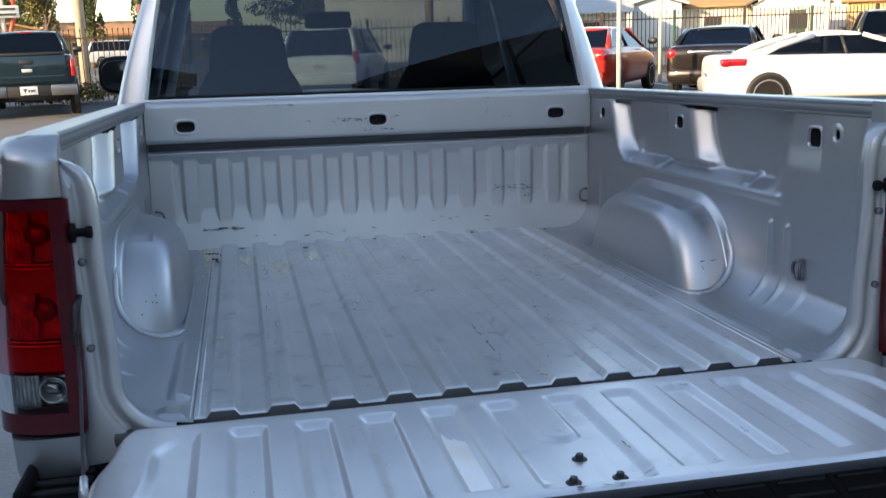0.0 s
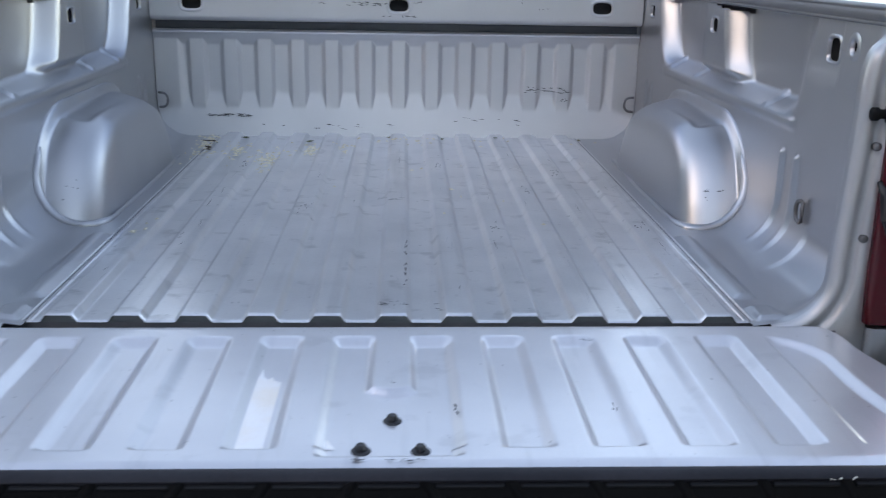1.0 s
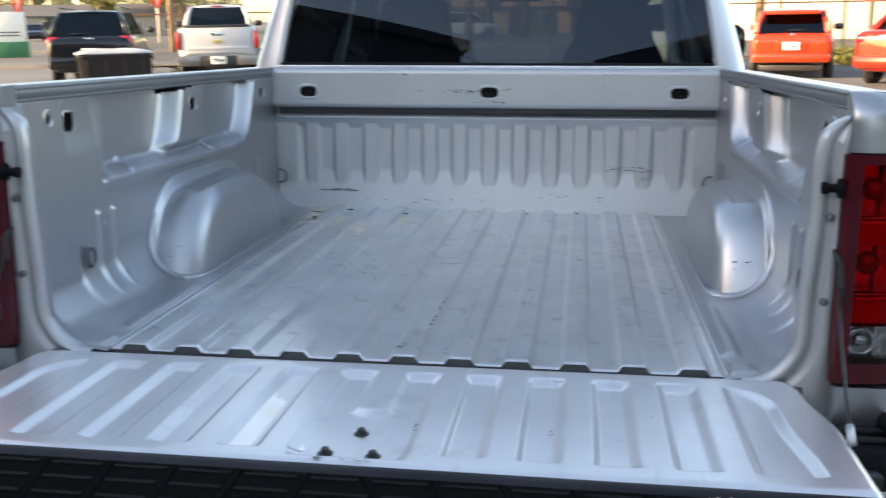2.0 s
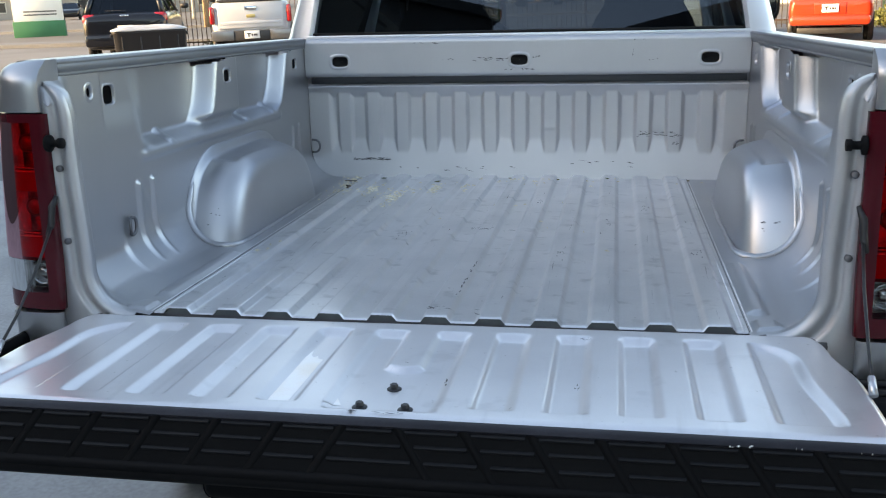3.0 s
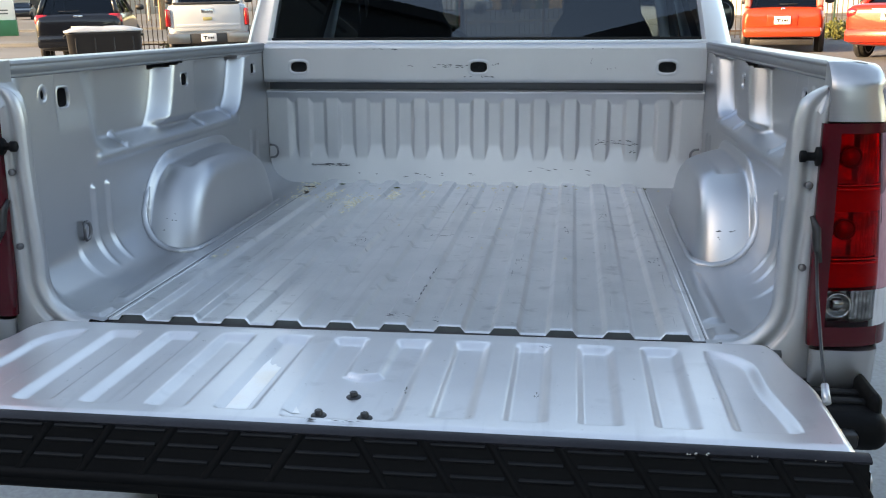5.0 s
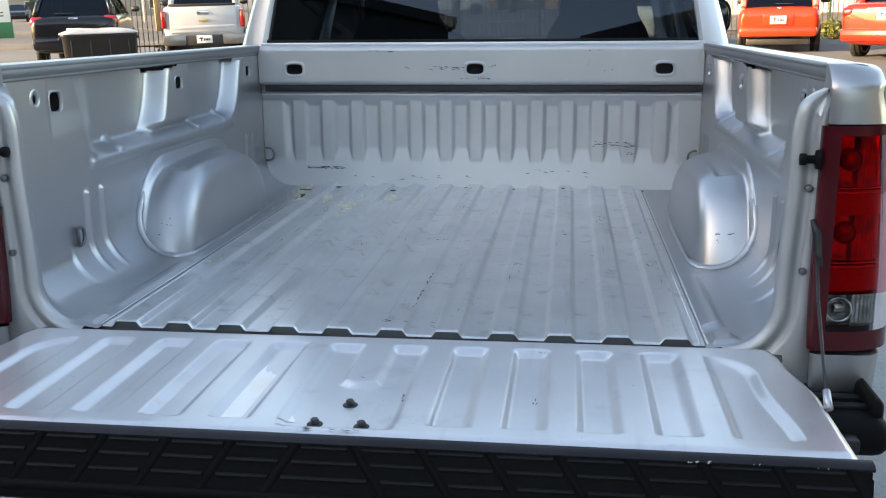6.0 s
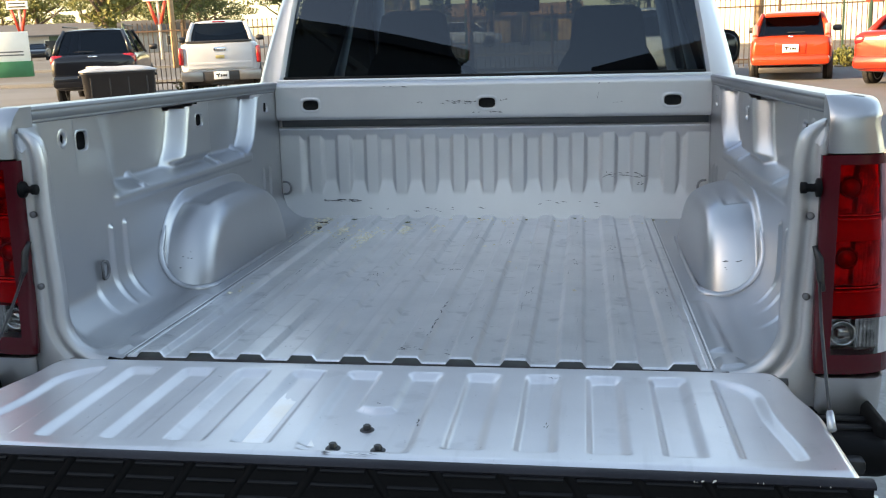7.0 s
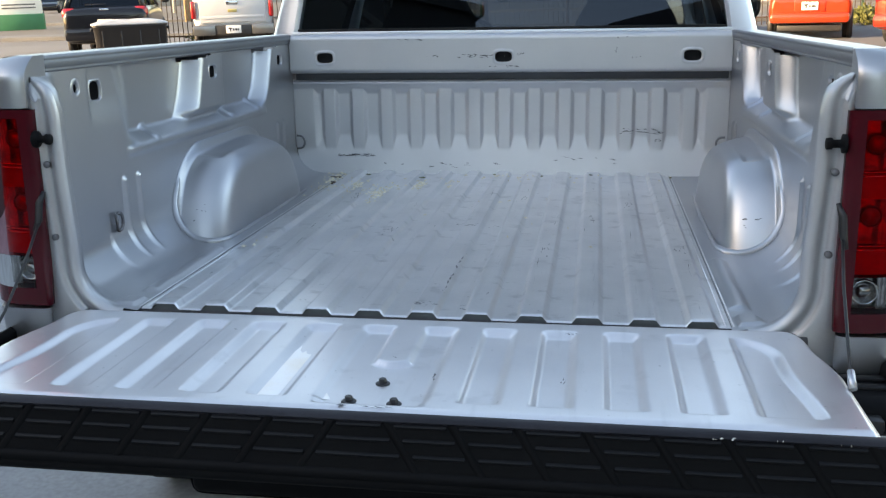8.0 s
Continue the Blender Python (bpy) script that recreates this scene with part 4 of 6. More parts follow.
    for cx in (-0.425, 0.455):
        bm = bmesh.new()
        rings = []
        for z, w, dy, th in ((0.85, 0.50, 0, 0.12), (1.1, 0.52, -0.03, 0.14), (1.26, 0.50, -0.06, 0.13), (1.36, 0.42, -0.07, 0.11), (1.42, 0.345, -0.07, 0.10), (1.52, 0.32, -0.07, 0.10), (1.585, 0.29, -0.07, 0.08), (1.605, 0.22, -0.07, 0.05)):
            rings.append([(cx + px * w, 2.72 + dy + py * th, z) for px, py in obround(1, 1, 4, 20)])
        loft(bm, rings)
        add_box(bm, (cx, 2.95, 0.92), (0.50, 0.50, 0.16), 0.05)
        part("cab_seat", bm, FABRIC, truck, "dark cloth high-backed seat")
    box_part("mirror_inside", (0.0, 3.40, 1.66), (0.235, 0.03, 0.085), BLACK_PLASTIC, truck, "", 0.012)


cab()


# ---- ground ----
def ground_sheet():
    n = 40
    g = np.sign(np.linspace(-1, 1, n)) * np.abs(np.linspace(-1, 1, n)) ** 3 * 900
    X, Y = np.meshgrid(g, g, indexing="ij")
    return sheet("ground", np.stack([X, Y, 0 * X], -1), CONCRETE)


tagged(ground_sheet(), "pale worn concrete lot", "ground", kind="structure")


def slab(name, x0, x1, y0, y1, z, material, label, turn=0.0):
    bm = bmesh.new()
    add_box(bm, (0, 0, z / 2), (x1 - x0, y1 - y0, z), min(0.01, z * 0.4))
    ob = part(name, bm, material, None, smooth=False)
    ob.matrix_world = pose((x0 + x1) / 2, (y0 + y1) / 2, 0, 0, 0, turn)
    return tagged(ob, label, name.split("_")[0], kind="structure")


slab("road", -90, 110, 30.5, 66.0, 0.012, ASPHALT, "grey asphalt street beyond the fence")
slab("pavement", -9, 9, -9.0, 5.5, 0.004, APRON, "pale speckled concrete apron under the truck")
slab("pavement", -70, 90, 28.6, 30.4, 0.13, CONCRETE, "pale concrete pavement with a raised kerb")
slab("pavement", -70, 90, 44.0, 45.6, 0.13, CONCRETE, "pale concrete pavement across the street")
for x, y in ((3.3, 20.5), (7.6, 20.0), (9.9, 19.5), (-6.2, 19.5), (-2.4, 19.0)):
    slab("line", x - 0.05, x + 0.05, y - 2.4, y + 2.4, 0.006, PAINTED_LINE, "faded white parking line", -4)


# ---- parked vehicles ----
def paint(name, c, metal=0.3):
    return mat(name, c, 0.28, metal, grain=0.05, scale=300, coat=0.7, spec=0.15, color2=tuple(v * 0.85 for v in c), blotch=2)


CAR_GLASS = glass("car_window", (0.62, 0.68, 0.70), clear=0.20, ior=1.45, gloss=(0.7, 0.8, 0.9))
TRIM_BLACK = mat("black_trim", (0.02, 0.02, 0.022), 0.5, grain=0.2, scale=80, color2=(0.03, 0.03, 0.03))
LAMP_CAR = mat("tail_red", (0.32, 0.008, 0.012), 0.15, spec=0.6, coat=0.7, color2=(0.3, 0.005, 0.01), blotch=6)
LAMP_PALE = mat("pale_lamp", (0.55, 0.22, 0.20), 0.15, spec=0.6, coat=0.7, color2=(0.40, 0.06, 0.05), blotch=5)
PLATE = mat("plate_white", (0.75, 0.76, 0.75), 0.5, color2=(0.6, 0.6, 0.6), blotch=10)
ALLOY = mat("alloy", (0.5, 0.5, 0.51), 0.35, 0.8, color2=(0.35, 0.35, 0.36), blotch=9, grain=0.05, scale=60)


def wheel(parent, x, y, r, w=0.20):
    e = new("wheel")
    e.parent = parent
    e.location = (x, y, r)
    m = Matrix.Rotation(math.pi / 2, 4, "Y")
    bm = bmesh.new()
    disc_stack(bm, m, ((r * 0.74, -w * 0.45), (r * 0.93, -w / 2), (r, -w * 0.36), (r, w * 0.36), (r * 0.93, w / 2), (r * 0.74, w * 0.45)), 28)
    part("tyre", bm, RUBBER, e)
    bm = bmesh.new()
    disc_stack(bm, m, ((r * 0.75, -w * 0.42), (r * 0.75, w * 0.46), (r * 0.69, w * 0.46), (r * 0.67, w * 0.30), (0.03, w * 0.30)), 24)
    disc_stack(bm, m @ Matrix.Rotation(math.pi, 4, "Y"), ((r * 0.75, w * 0.36), (r * 0.69, w * 0.46), (r * 0.67, w * 0.30), (0.03, w * 0.30)), 24)
    for k in range(5):
        for s in (-1, 1):
            a = k * 2 * math.pi / 5
            q = Matrix.Rotation(a, 4, "X")
            add_box(bm, (s * w * 0.36, 0, r * 0.37), (0.03, r * 0.17, r * 0.62), 0.008, 1, q)
    soft_edges(part("rim", bm, ALLOY, e), 40)


def rounded(ob):
    """Soft car-body curvature."""
    md = ob.modifiers.new("round", "SUBSURF")
    md.levels = md.render_levels = 2
    return ob


def skin(stations):
    """Body rings from (y, half width, bottom, shoulder, top, top half width)."""
    rings = []
    for y, w, zb, zs, zt, wt in stations:
        half = [(0.80 * w, zb), (0.97 * w, zb + 0.05), (w, zb + 0.22), (w, zs - 0.10), (0.985 * w, zs), (0.5 * (w * 0.96 + wt), 0.5 * (zs + zt) + 0.012), (wt, zt)]
        rings.append([(x, y, z) for x, z in half] + [(-x, y, z) for x, z in half[::-1]])
    return rings


def vehicle(name, label, at, heading, color, W, stations, cabin, lamps, wheels, R, plate=(0.85, 0.0), extras=(), category="car", group="cars parked on the lot", lamp_m=None):
    """A parked vehicle, rear bumper at local y = 0, facing local +y.
    cabin: belt z, roof z, rear glass foot/head y, windscreen head/foot y, belt half width, roof half width."""
    ob = empty(name, pose(at[0], at[1], 0, 0, 0, -heading), label, category, group)
    bm = bmesh.new()
    loft(bm, skin(stations))
    body = rounded(part("body", bm, color, ob))
    zb, zr, y0, y1, y2, y3, hb, hr = cabin
    foot = lambda y, s: (s * hb, y, zb)
    # glazing block, slightly inside the pillars
    bm = bmesh.new()
    g = 0.012
    quad = [(y0, hb, zb - 0.02), (y1, hr, zr - 0.03), (y2, hr, zr - 0.03), (y3, hb, zb - 0.02)]
    r1 = [(-h + g, y + (g if i == 0 else 0), z) for i, (y, h, z) in enumerate(quad)]
    r2 = [(h - g, y + (g if i == 0 else 0), z) for i, (y, h, z) in enumerate(quad)]
    loft(bm, [r1, r2])
    part("window_glass", bm, CAR_GLASS, ob, smooth=False)
    # roof and pillars
    bm = bmesh.new()
    rings = []
    for t in np.linspace(0, 1, 7):
        y = y1 - 0.06 + (y2 - y1 + 0.12) * t
        c = 0.035 * math.sin(math.pi * t)
        rings.append([(-hr - 0.03, y, zr - 0.05 + c * 0.5), (-hr * 0.9, y, zr - 0.008 + c), (0, y, zr + 0.012 + c), (hr * 0.9, y, zr - 0.008 + c), (hr + 0.03, y, zr - 0.05 + c * 0.5), (hr * 0.9, y, zr - 0.06), (-hr * 0.9, y, zr - 0.06)])
    loft(bm, rings)
    rounded(part("roof", bm, color, ob))
    for s in (-1, 1):
        bm = bmesh.new()
        tube(bm, [(s * hb, y0, zb - 0.03), (s * (0.5 * hb + 0.5 * hr + 0.01), 0.55 * y0 + 0.45 * y1, 0.5 * (zb + zr)), (s * hr, y1, zr - 0.03)], [0.07, 0.055, 0.045], 8)
        part("rear_pillar", bm, color, ob)
        bm = bmesh.new()
        tube(bm, [(s * hb, y3, zb - 0.03), (s * hr, y2, zr - 0.03)], 0.035, 8)
        part("front_pillar", bm, color, ob)
        bm = bmesh.new()
        ym = 0.5 * (y1 + y2) + 0.1
        tube(bm, [(s * (hb - 0.01), ym, zb), (s * (hr - 0.005), ym - 0.05, zr - 0.04)], 0.028, 6)
        part("door_pillar", bm, TRIM_BLACK, ob)
        bm = bmesh.new()
        my = y3 - 0.12
        rings = [[(s * (W / 2 + 0.10 + px * k), my + dy, zb + 0.09 + pz * k) for px, pz in obround(0.22, 0.15, 3, 14)] for k, dy in ((0.8, -0.04), (1, 0.0), (0.7, 0.07))]
        loft(bm, rings)
        part("door_mirror", bm, TRIM_BLACK, ob)
        # tail lamp: rounded block wrapped over the corner
        lx, lz, lw, lh, ly = lamps
        bm = bmesh.new()
        add_box(bm, (s * lx, ly + 0.02, lz), (lw, 0.16, lh), min(lw, lh) * 0.36, 4)
        part("tail_lamp", bm, lamp_m or LAMP_CAR, ob, "pale pink tail lamp" if lamp_m else "red tail lamp")
        # wheel arches
        for wy in wheels:
            bm = bmesh.new()
            m = Matrix.Translation((s * (W / 2 - 0.045), wy, R + 0.01)) @ Matrix.Rotation(math.pi / 2, 4, "Y")
            disc_stack(bm, m, ((0.05, -0.05), (R * 1.08, -0.05), (R * 1.08, 0.046), (R * 1.07, 0.048), (0.05, 0.048)), 28)
            part("wheel_arch", bm, TRIM_BLACK, ob)
            wheel(ob, s * (W / 2 - 0.085), wy, R)
    # licence plate with plain bars
    pz, py = plate
    bm = bmesh.new()
    add_box(bm, (0, py - 0.012, pz), (0.33, 0.014, 0.17), 0.005)
    p = part("number_plate", bm, PLATE, ob, "white dealer plate with dark marks")
    for bx, bw, bz, bh in ((-0.075, 0.09, 0.025, 0.028), (-0.075, 0.028, -0.012, 0.06), (0.0, 0.03, -0.005, 0.05), (0.055, 0.045, -0.005, 0.045), (0.10, 0.03, -0.005, 0.045)):
        bm = bmesh.new()
        add_box(bm, (bx, py - 0.021, pz + bz), (bw, 0.004, bh))
        part("plate_bar", bm, TRIM_BLACK, p, smooth=False)
    for en, c, s3, mtl, bev in extras:
        box_part(en, c, s3, mtl, ob, "", bev)
    return ob


def hatch_stations(L, W, zt, hood):
    h = W / 2
    return ((0.0, h * 0.84, 0.40, zt - 0.28, zt - 0.20, h * 0.80), (0.03, h * 0.92, 0.36, zt - 0.22, zt - 0.10, h * 0.84), (0.10, h * 0.97, 0.34, zt - 0.16, zt - 0.02, h * 0.86),
            (0.30, h, 0.31, zt - 0.12, zt, h * 0.88), (1.2, h, 0.27, zt - 0.10, zt, h * 0.88), (L * 0.62, h, 0.24, zt - 0.10, zt - 0.02, h * 0.87), (L * 0.80, h * 0.99, 0.24, hood - 0.08, hood + 0.02, h * 0.80),
            (L * 0.95, h * 0.92, 0.25, hood - 0.22, hood - 0.12, h * 0.70), (L, h * 0.78, 0.30, hood - 0.34, hood - 0.28, h * 0.6))


def sedan_stations(L, W, deck, hood):
    h = W / 2
    return ((0.0, h * 0.82, 0.36, deck - 0.30, deck - 0.20, h * 0.78), (0.03, h * 0.91, 0.30, deck - 0.16, deck - 0.05, h * 0.82), (0.12, h * 0.97, 0.26, deck - 0.10, deck, h * 0.82),
            (0.45, h, 0.24, deck - 0.10, deck + 0.01, h * 0.84), (1.0, h, 0.22, deck - 0.10, deck + 0.01, h * 0.88), (L * 0.62, h, 0.22, deck - 0.10, deck - 0.02, h * 0.88), (L * 0.74, h * 0.99, 0.22, hood - 0.06, hood + 0.04, h * 0.82),
            (L * 0.94, h * 0.92, 0.23, hood - 0.18, hood - 0.08, h * 0.7), (L, h * 0.78, 0.28, hood - 0.32, hood - 0.24, h * 0.6))


ORANGE = paint("orange_paint", (0.46, 0.042, 0.017), 0.1)
vehicle("hatchback", "orange-red compact hatchback parked by the fence", (4.75, 20.1), 13, ORANGE, 1.70, hatch_stations(3.99, 1.70, 0.99, 0.92),
        (0.97, 1.45, 0.16, 0.46, 2.2, 3.0, 0.74, 0.60), (0.735, 0.99, 0.13, 0.44, 0.18), (0.72, 3.25), 0.30, (0.70, -0.02),
        (("bumper", (0, 0.03, 0.45), (1.60, 0.20, 0.22), ORANGE, 0.08), ("spoiler", (0, 0.33, 1.40), (1.10, 0.30, 0.09), ORANGE, 0.03), ("badge", (0, 0.075, 0.93), (0.09, 0.02, 0.06), CHROME, 0.008),
         ("wiper", (0.1, 0.20, 1.03), (0.36, 0.012, 0.012), TRIM_BLACK, 0.003), ("underbody", (0, 0.30, 0.24), (1.30, 0.4, 0.14), TRIM_BLACK, 0.03), ("plate_hollow", (0, 0.0, 0.70), (0.62, 0.03, 0.24), ORANGE, 0.01), ("hatch_crease", (0, 0.06, 0.87), (1.30, 0.05, 0.03), ORANGE, 0.012)), lamp_m=LAMP_PALE)
RED = paint("red_paint", (0.38, 0.024, 0.014), 0.1)
vehicle("sedan", "red saloon car with chrome strip on its boot lid", (6.15, 17.5), 38, RED, 1.80, sedan_stations(4.6, 1.80, 1.06, 0.95),
        (1.03, 1.44, 0.55, 1.25, 2.6, 3.4, 0.76, 0.58), (0.72, 0.88, 0.26, 0.20, 0.07), (0.95, 3.65), 0.32, (0.84, 0.0),
        (("bumper", (0, 0.04, 0.46), (1.68, 0.2, 0.26), RED, 0.08), ("boot_strip", (0, 0.01, 0.95), (0.7, 0.03, 0.03), CHROME, 0.008)))
CHARCOAL = paint("charcoal_paint", (0.014, 0.011, 0.010), 0.2)
vehicle("sedan", "dark brown saloon car parked behind a white coupe", (8.7, 16.1), 34, CHARCOAL, 1.84, sedan_stations(4.8, 1.84, 1.06, 0.95),
        (1.02, 1.38, 0.50, 1.15, 2.7, 3.5, 0.78, 0.62), (0.76, 0.88, 0.22, 0.22, 0.07), (1.0, 3.8), 0.33, (0.62, 0.0),
        (("bumper", (0, 0.04, 0.46), (1.72, 0.2, 0.26), CHARCOAL, 0.08), ("boot_strip", (0, 0.01, 0.92), (0.9, 0.03, 0.035), CHROME, 0.008)))
WHITE = paint("white_paint", (0.66, 0.66, 0.66), 0.0)
vehicle("coupe", "white two-door coupe parked side-on", (7.24, 13.4), 108, WHITE, 1.75, sedan_stations(4.45, 1.75, 0.95, 0.84),
        (0.92, 1.25, 0.55, 1.55, 2.3, 3.35, 0.74, 0.54), (0.74, 0.84, 0.30, 0.13, 0.13), (0.82, 3.47), 0.325, (0.62, 0.0),
        (("bumper", (0, 0.05, 0.44), (1.62, 0.2, 0.26), WHITE, 0.08), ("lamp_wing", (0.845, 0.27, 0.845), (0.05, 0.40, 0.12), LAMP_CAR, 0.02), ("lamp_wing", (-0.845, 0.27, 0.845), (0.05, 0.40, 0.12), LAMP_CAR, 0.02), ("door_handle", (-0.885, 1.95, 0.80), (0.03, 0.16, 0.03), WHITE, 0.01), ("door_handle", (0.885, 1.95, 0.80), (0.03, 0.16, 0.03), WHITE, 0.01)))
DARK = paint("dark_paint", (0.005, 0.0065, 0.011), 0.1)
vehicle("suv", "black sport utility vehicle with sunlit flank", (-10.89, 19.50), -20, DARK, 1.96, hatch_stations(5.1, 1.96, 1.18, 1.08),
        (1.16, 1.72, 0.20, 0.62, 3.0, 3.9, 0.86, 0.66), (0.79, 1.03, 0.34, 0.25, 0.13), (1.0, 4.05), 0.38, (0.80, 0.0),
        (("bumper", (0, 0.04, 0.55), (1.86, 0.22, 0.30), DARK, 0.08), ("roof_rail", (-0.68, 1.8, 1.80), (0.04, 2.2, 0.04), TRIM_BLACK, 0.015), ("roof_rail", (0.68, 1.8, 1.80), (0.04, 2.2, 0.04), TRIM_BLACK, 0.015),
         ("badge", (0, 0.06, 1.10), (0.20, 0.03, 0.05), CHROME, 0.01), ("wiper", (-0.2, 0.22, 1.22), (0.45, 0.014, 0.014), TRIM_BLACK, 0.004)))
TAUPE = paint("taupe_paint", (0.05, 0.045, 0.035), 0.4)
vehicle("suv", "dark brown sport utility vehicle behind the coupe", (13.7, 17.2), 32, TAUPE, 1.9, hatch_stations(4.7, 1.9, 1.12, 1.02),
        (1.10, 1.62, 0.2, 0.6, 2.8, 3.6, 0.83, 0.66), (0.82, 1.0, 0.2, 0.22, 0.12), (0.95, 3.75), 0.36, (0.80, 0.0), (("bumper", (0, 0.04, 0.52), (1.8, 0.22, 0.28), TAUPE, 0.08),))
for x, y, c, lb in ((-47.8, 80.1, DARK, "small dark car parked before the far shop"), (-45.6, 81.2, WHITE, "small white car parked before the far shop")):
    vehicle("sedan", lb, (x, y), 155, c, 1.8, sedan_stations(4.5, 1.8, 1.04, 0.95), (1.02, 1.42, 0.55, 1.2, 2.6, 3.4, 0.76, 0.58), (0.72, 0.86, 0.22, 0.14, 0.06), (0.95, 3.6), 0.32, (0.7, 0.0), (), group="cars parked across the street")
SILVERY = paint("silver_car_paint", (0.66, 0.72, 0.74), 0.1)
vehicle("suv", "silver sport utility vehicle parked ahead of the truck", (1.35, 20.6), 18, SILVERY, 1.9, hatch_stations(4.7, 1.9, 1.08, 1.0),
        (1.06, 1.66, 0.15, 0.45, 2.8, 3.6, 0.85, 0.70), (0.86, 0.98, 0.16, 0.30, 0.10), (0.95, 3.75), 0.36, (0.80, 0.0), (("bumper", (0, 0.04, 0.52), (1.8, 0.22, 0.28), SILVERY, 0.08),))


def pickup(label, at, heading, color, wide=1.90):
    """A crew-cab pickup seen from behind: box with tailgate, cab, step bumper."""
    W, L = wide, 5.8
    h = W / 2
    st = ((0.10, h * 0.95, 0.62, 1.18, 1.30, h * 0.90), (0.16, h * 0.98, 0.60, 1.2, 1.33, h * 0.92), (1.9, h, 0.52, 1.2, 1.33, h * 0.92), (4.3, h, 0.45, 1.2, 1.30, h * 0.90),
          (5.0, h * 0.98, 0.45, 1.05, 1.17, h * 0.86), (5.6, h * 0.95, 0.48, 1.0, 1.10, h * 0.80), (L, h * 0.88, 0.52, 0.9, 1.0, h * 0.75))
    ob = vehicle("pickup_truck", label, at, heading, color, W, st, (1.29, 1.80, 1.98, 2.20, 3.6, 4.4, h * 0.86, h * 0.68), (h * 0.94, 1.03, 0.11, 0.38, 0.14), (1.3, 4.75), 0.39, (0.60, -0.075),
                 (("box_gap", (0, 1.0, 1.326), (h * 1.56, 1.66, 0.02), TRIM_BLACK, 0.004), ("box_rim", (0, 0.12, 1.335), (h * 1.6, 0.06, 0.05), TRIM_BLACK, 0.01), ("tailgate", (0, 0.10, 1.02), (h * 1.6, 0.05, 0.56), color, 0.02),
                  ("tailgate_crease", (0, 0.075, 0.86), (h * 1.5, 0.02, 0.06), color, 0.008), ("gate_handle", (0, 0.07, 1.17), (0.26, 0.03, 0.09), CHROME if color is WHITE2 else TRIM_BLACK, 0.02), ("badge", (0, 0.07, 1.00), (0.20, 0.02, 0.07), BADGE if color is WHITE2 else SIGN_PALE, 0.015),
                  ("bumper", (0, 0.0, 0.58), (h * 0.9, 0.16, 0.22), TRIM_BLACK, 0.03), ("bumper_end", (-0.71 * h, 0.0, 0.59), (h * 0.54, 0.18, 0.22), BUMPER, 0.03), ("bumper_end", (0.71 * h, 0.0, 0.59), (h * 0.54, 0.18, 0.22), BUMPER, 0.03),
                  ("hitch", (0, 0.06, 0.46), (0.5, 0.1, 0.12), TRIM_BLACK, 0.02), ("axle", (0, 1.3, 0.42), (1.6, 0.2, 0.2), TRIM_BLACK, 0.04), ("brake_lamp", (0, 2.17, 1.79), (0.30, 0.03, 0.035), LAMP_CAR, 0.008)),
                 category="pickup truck", group="pickups parked on the lot")
    return ob


SIGN_PALE = mat("pale_badge", (0.7, 0.7, 0.7), 0.4, 0.3, color2=(0.55, 0.55, 0.55), blotch=20)
BADGE = mat("gold_badge", (0.55, 0.45, 0.20), 0.35, 0.6, color2=(0.4, 0.3, 0.1), blotch=20)
BUMPER = mat("bumper_steel", (0.25, 0.25, 0.25), 0.3, 0.8, color2=(0.19, 0.19, 0.19), blotch=6)
WHITE2 = paint("white_pickup_paint", (0.44, 0.465, 0.505), 0.0)
BLUE = paint("blue_grey_paint", (0.016, 0.034, 0.048), 0.35)
vehicle("suv", "white sport utility vehicle in the street", (-9.75, 64.0), 80, WHITE2, 1.9, hatch_stations(4.7, 1.9, 1.08, 1.0),
        (1.06, 1.68, 0.15, 0.45, 2.8, 3.6, 0.85, 0.70), (0.86, 0.98, 0.16, 0.30, 0.10), (0.95, 3.75), 0.36, (0.80, 0.0), (("bumper", (0, 0.04, 0.52), (1.8, 0.22, 0.28), WHITE2, 0.08),))
pickup("white pickup truck with closed tailgate by the fence", (-7.65, 19.1), -20, WHITE2, 1.80)
pickup("dark blue-grey pickup truck with closed tailgate", (-4.65, 19.6), -9, BLUE)


BIN = mat("bin_plastic", (0.018, 0.018, 0.021), 0.5, grain=0.2, scale=60, color2=(0.028, 0.027, 0.028), blotch=4, spec=0.4)


def tote_bin(at, turn):
    ob = empty("storage_bin", pose(*at, 0, 0, 0, turn), "black plastic bin with a pale grey lid", "bin")
    bm = bmesh.new()
    loft(bm, [[(px * s, py * s, z) for px, py in obround(1.30, 0.8, 8, 32)] for s, z in ((0.88, 0.0), (0.90, 0.02), (0.97, 0.86), (1.0, 0.87), (1.0, 0.91))])
    part("body", bm, BIN, ob)
    bm = bmesh.new()
    loft(bm, [[(px * s, py * s, z + (0.012 * math.cos(px * 14) if z > 0.94 else 0.0)) for px, py in obround(1.34, 0.84, 8, 48)] for s, z in ((0.97, 0.905), (1.0, 0.91), (1.0, 0.925), (0.96, 0.945), (0.82, 0.975), (0.5, 0.985), (0.06, 0.985))])
    part("lid", bm, DULL, ob, "pale grey lid")
    for k in range(4):
        box_part("rib", (-0.48 + 0.32 * k, -0.372, 0.44), (0.025, 0.03, 0.74), BIN, ob, "", 0.008)
    for sx in (-1, 1):
        box_part("handle", (sx * 0.66, 0, 0.83), (0.05, 0.34, 0.05), BIN, ob, "", 0.015)


tote_bin((-8.05, 15.0), 28)

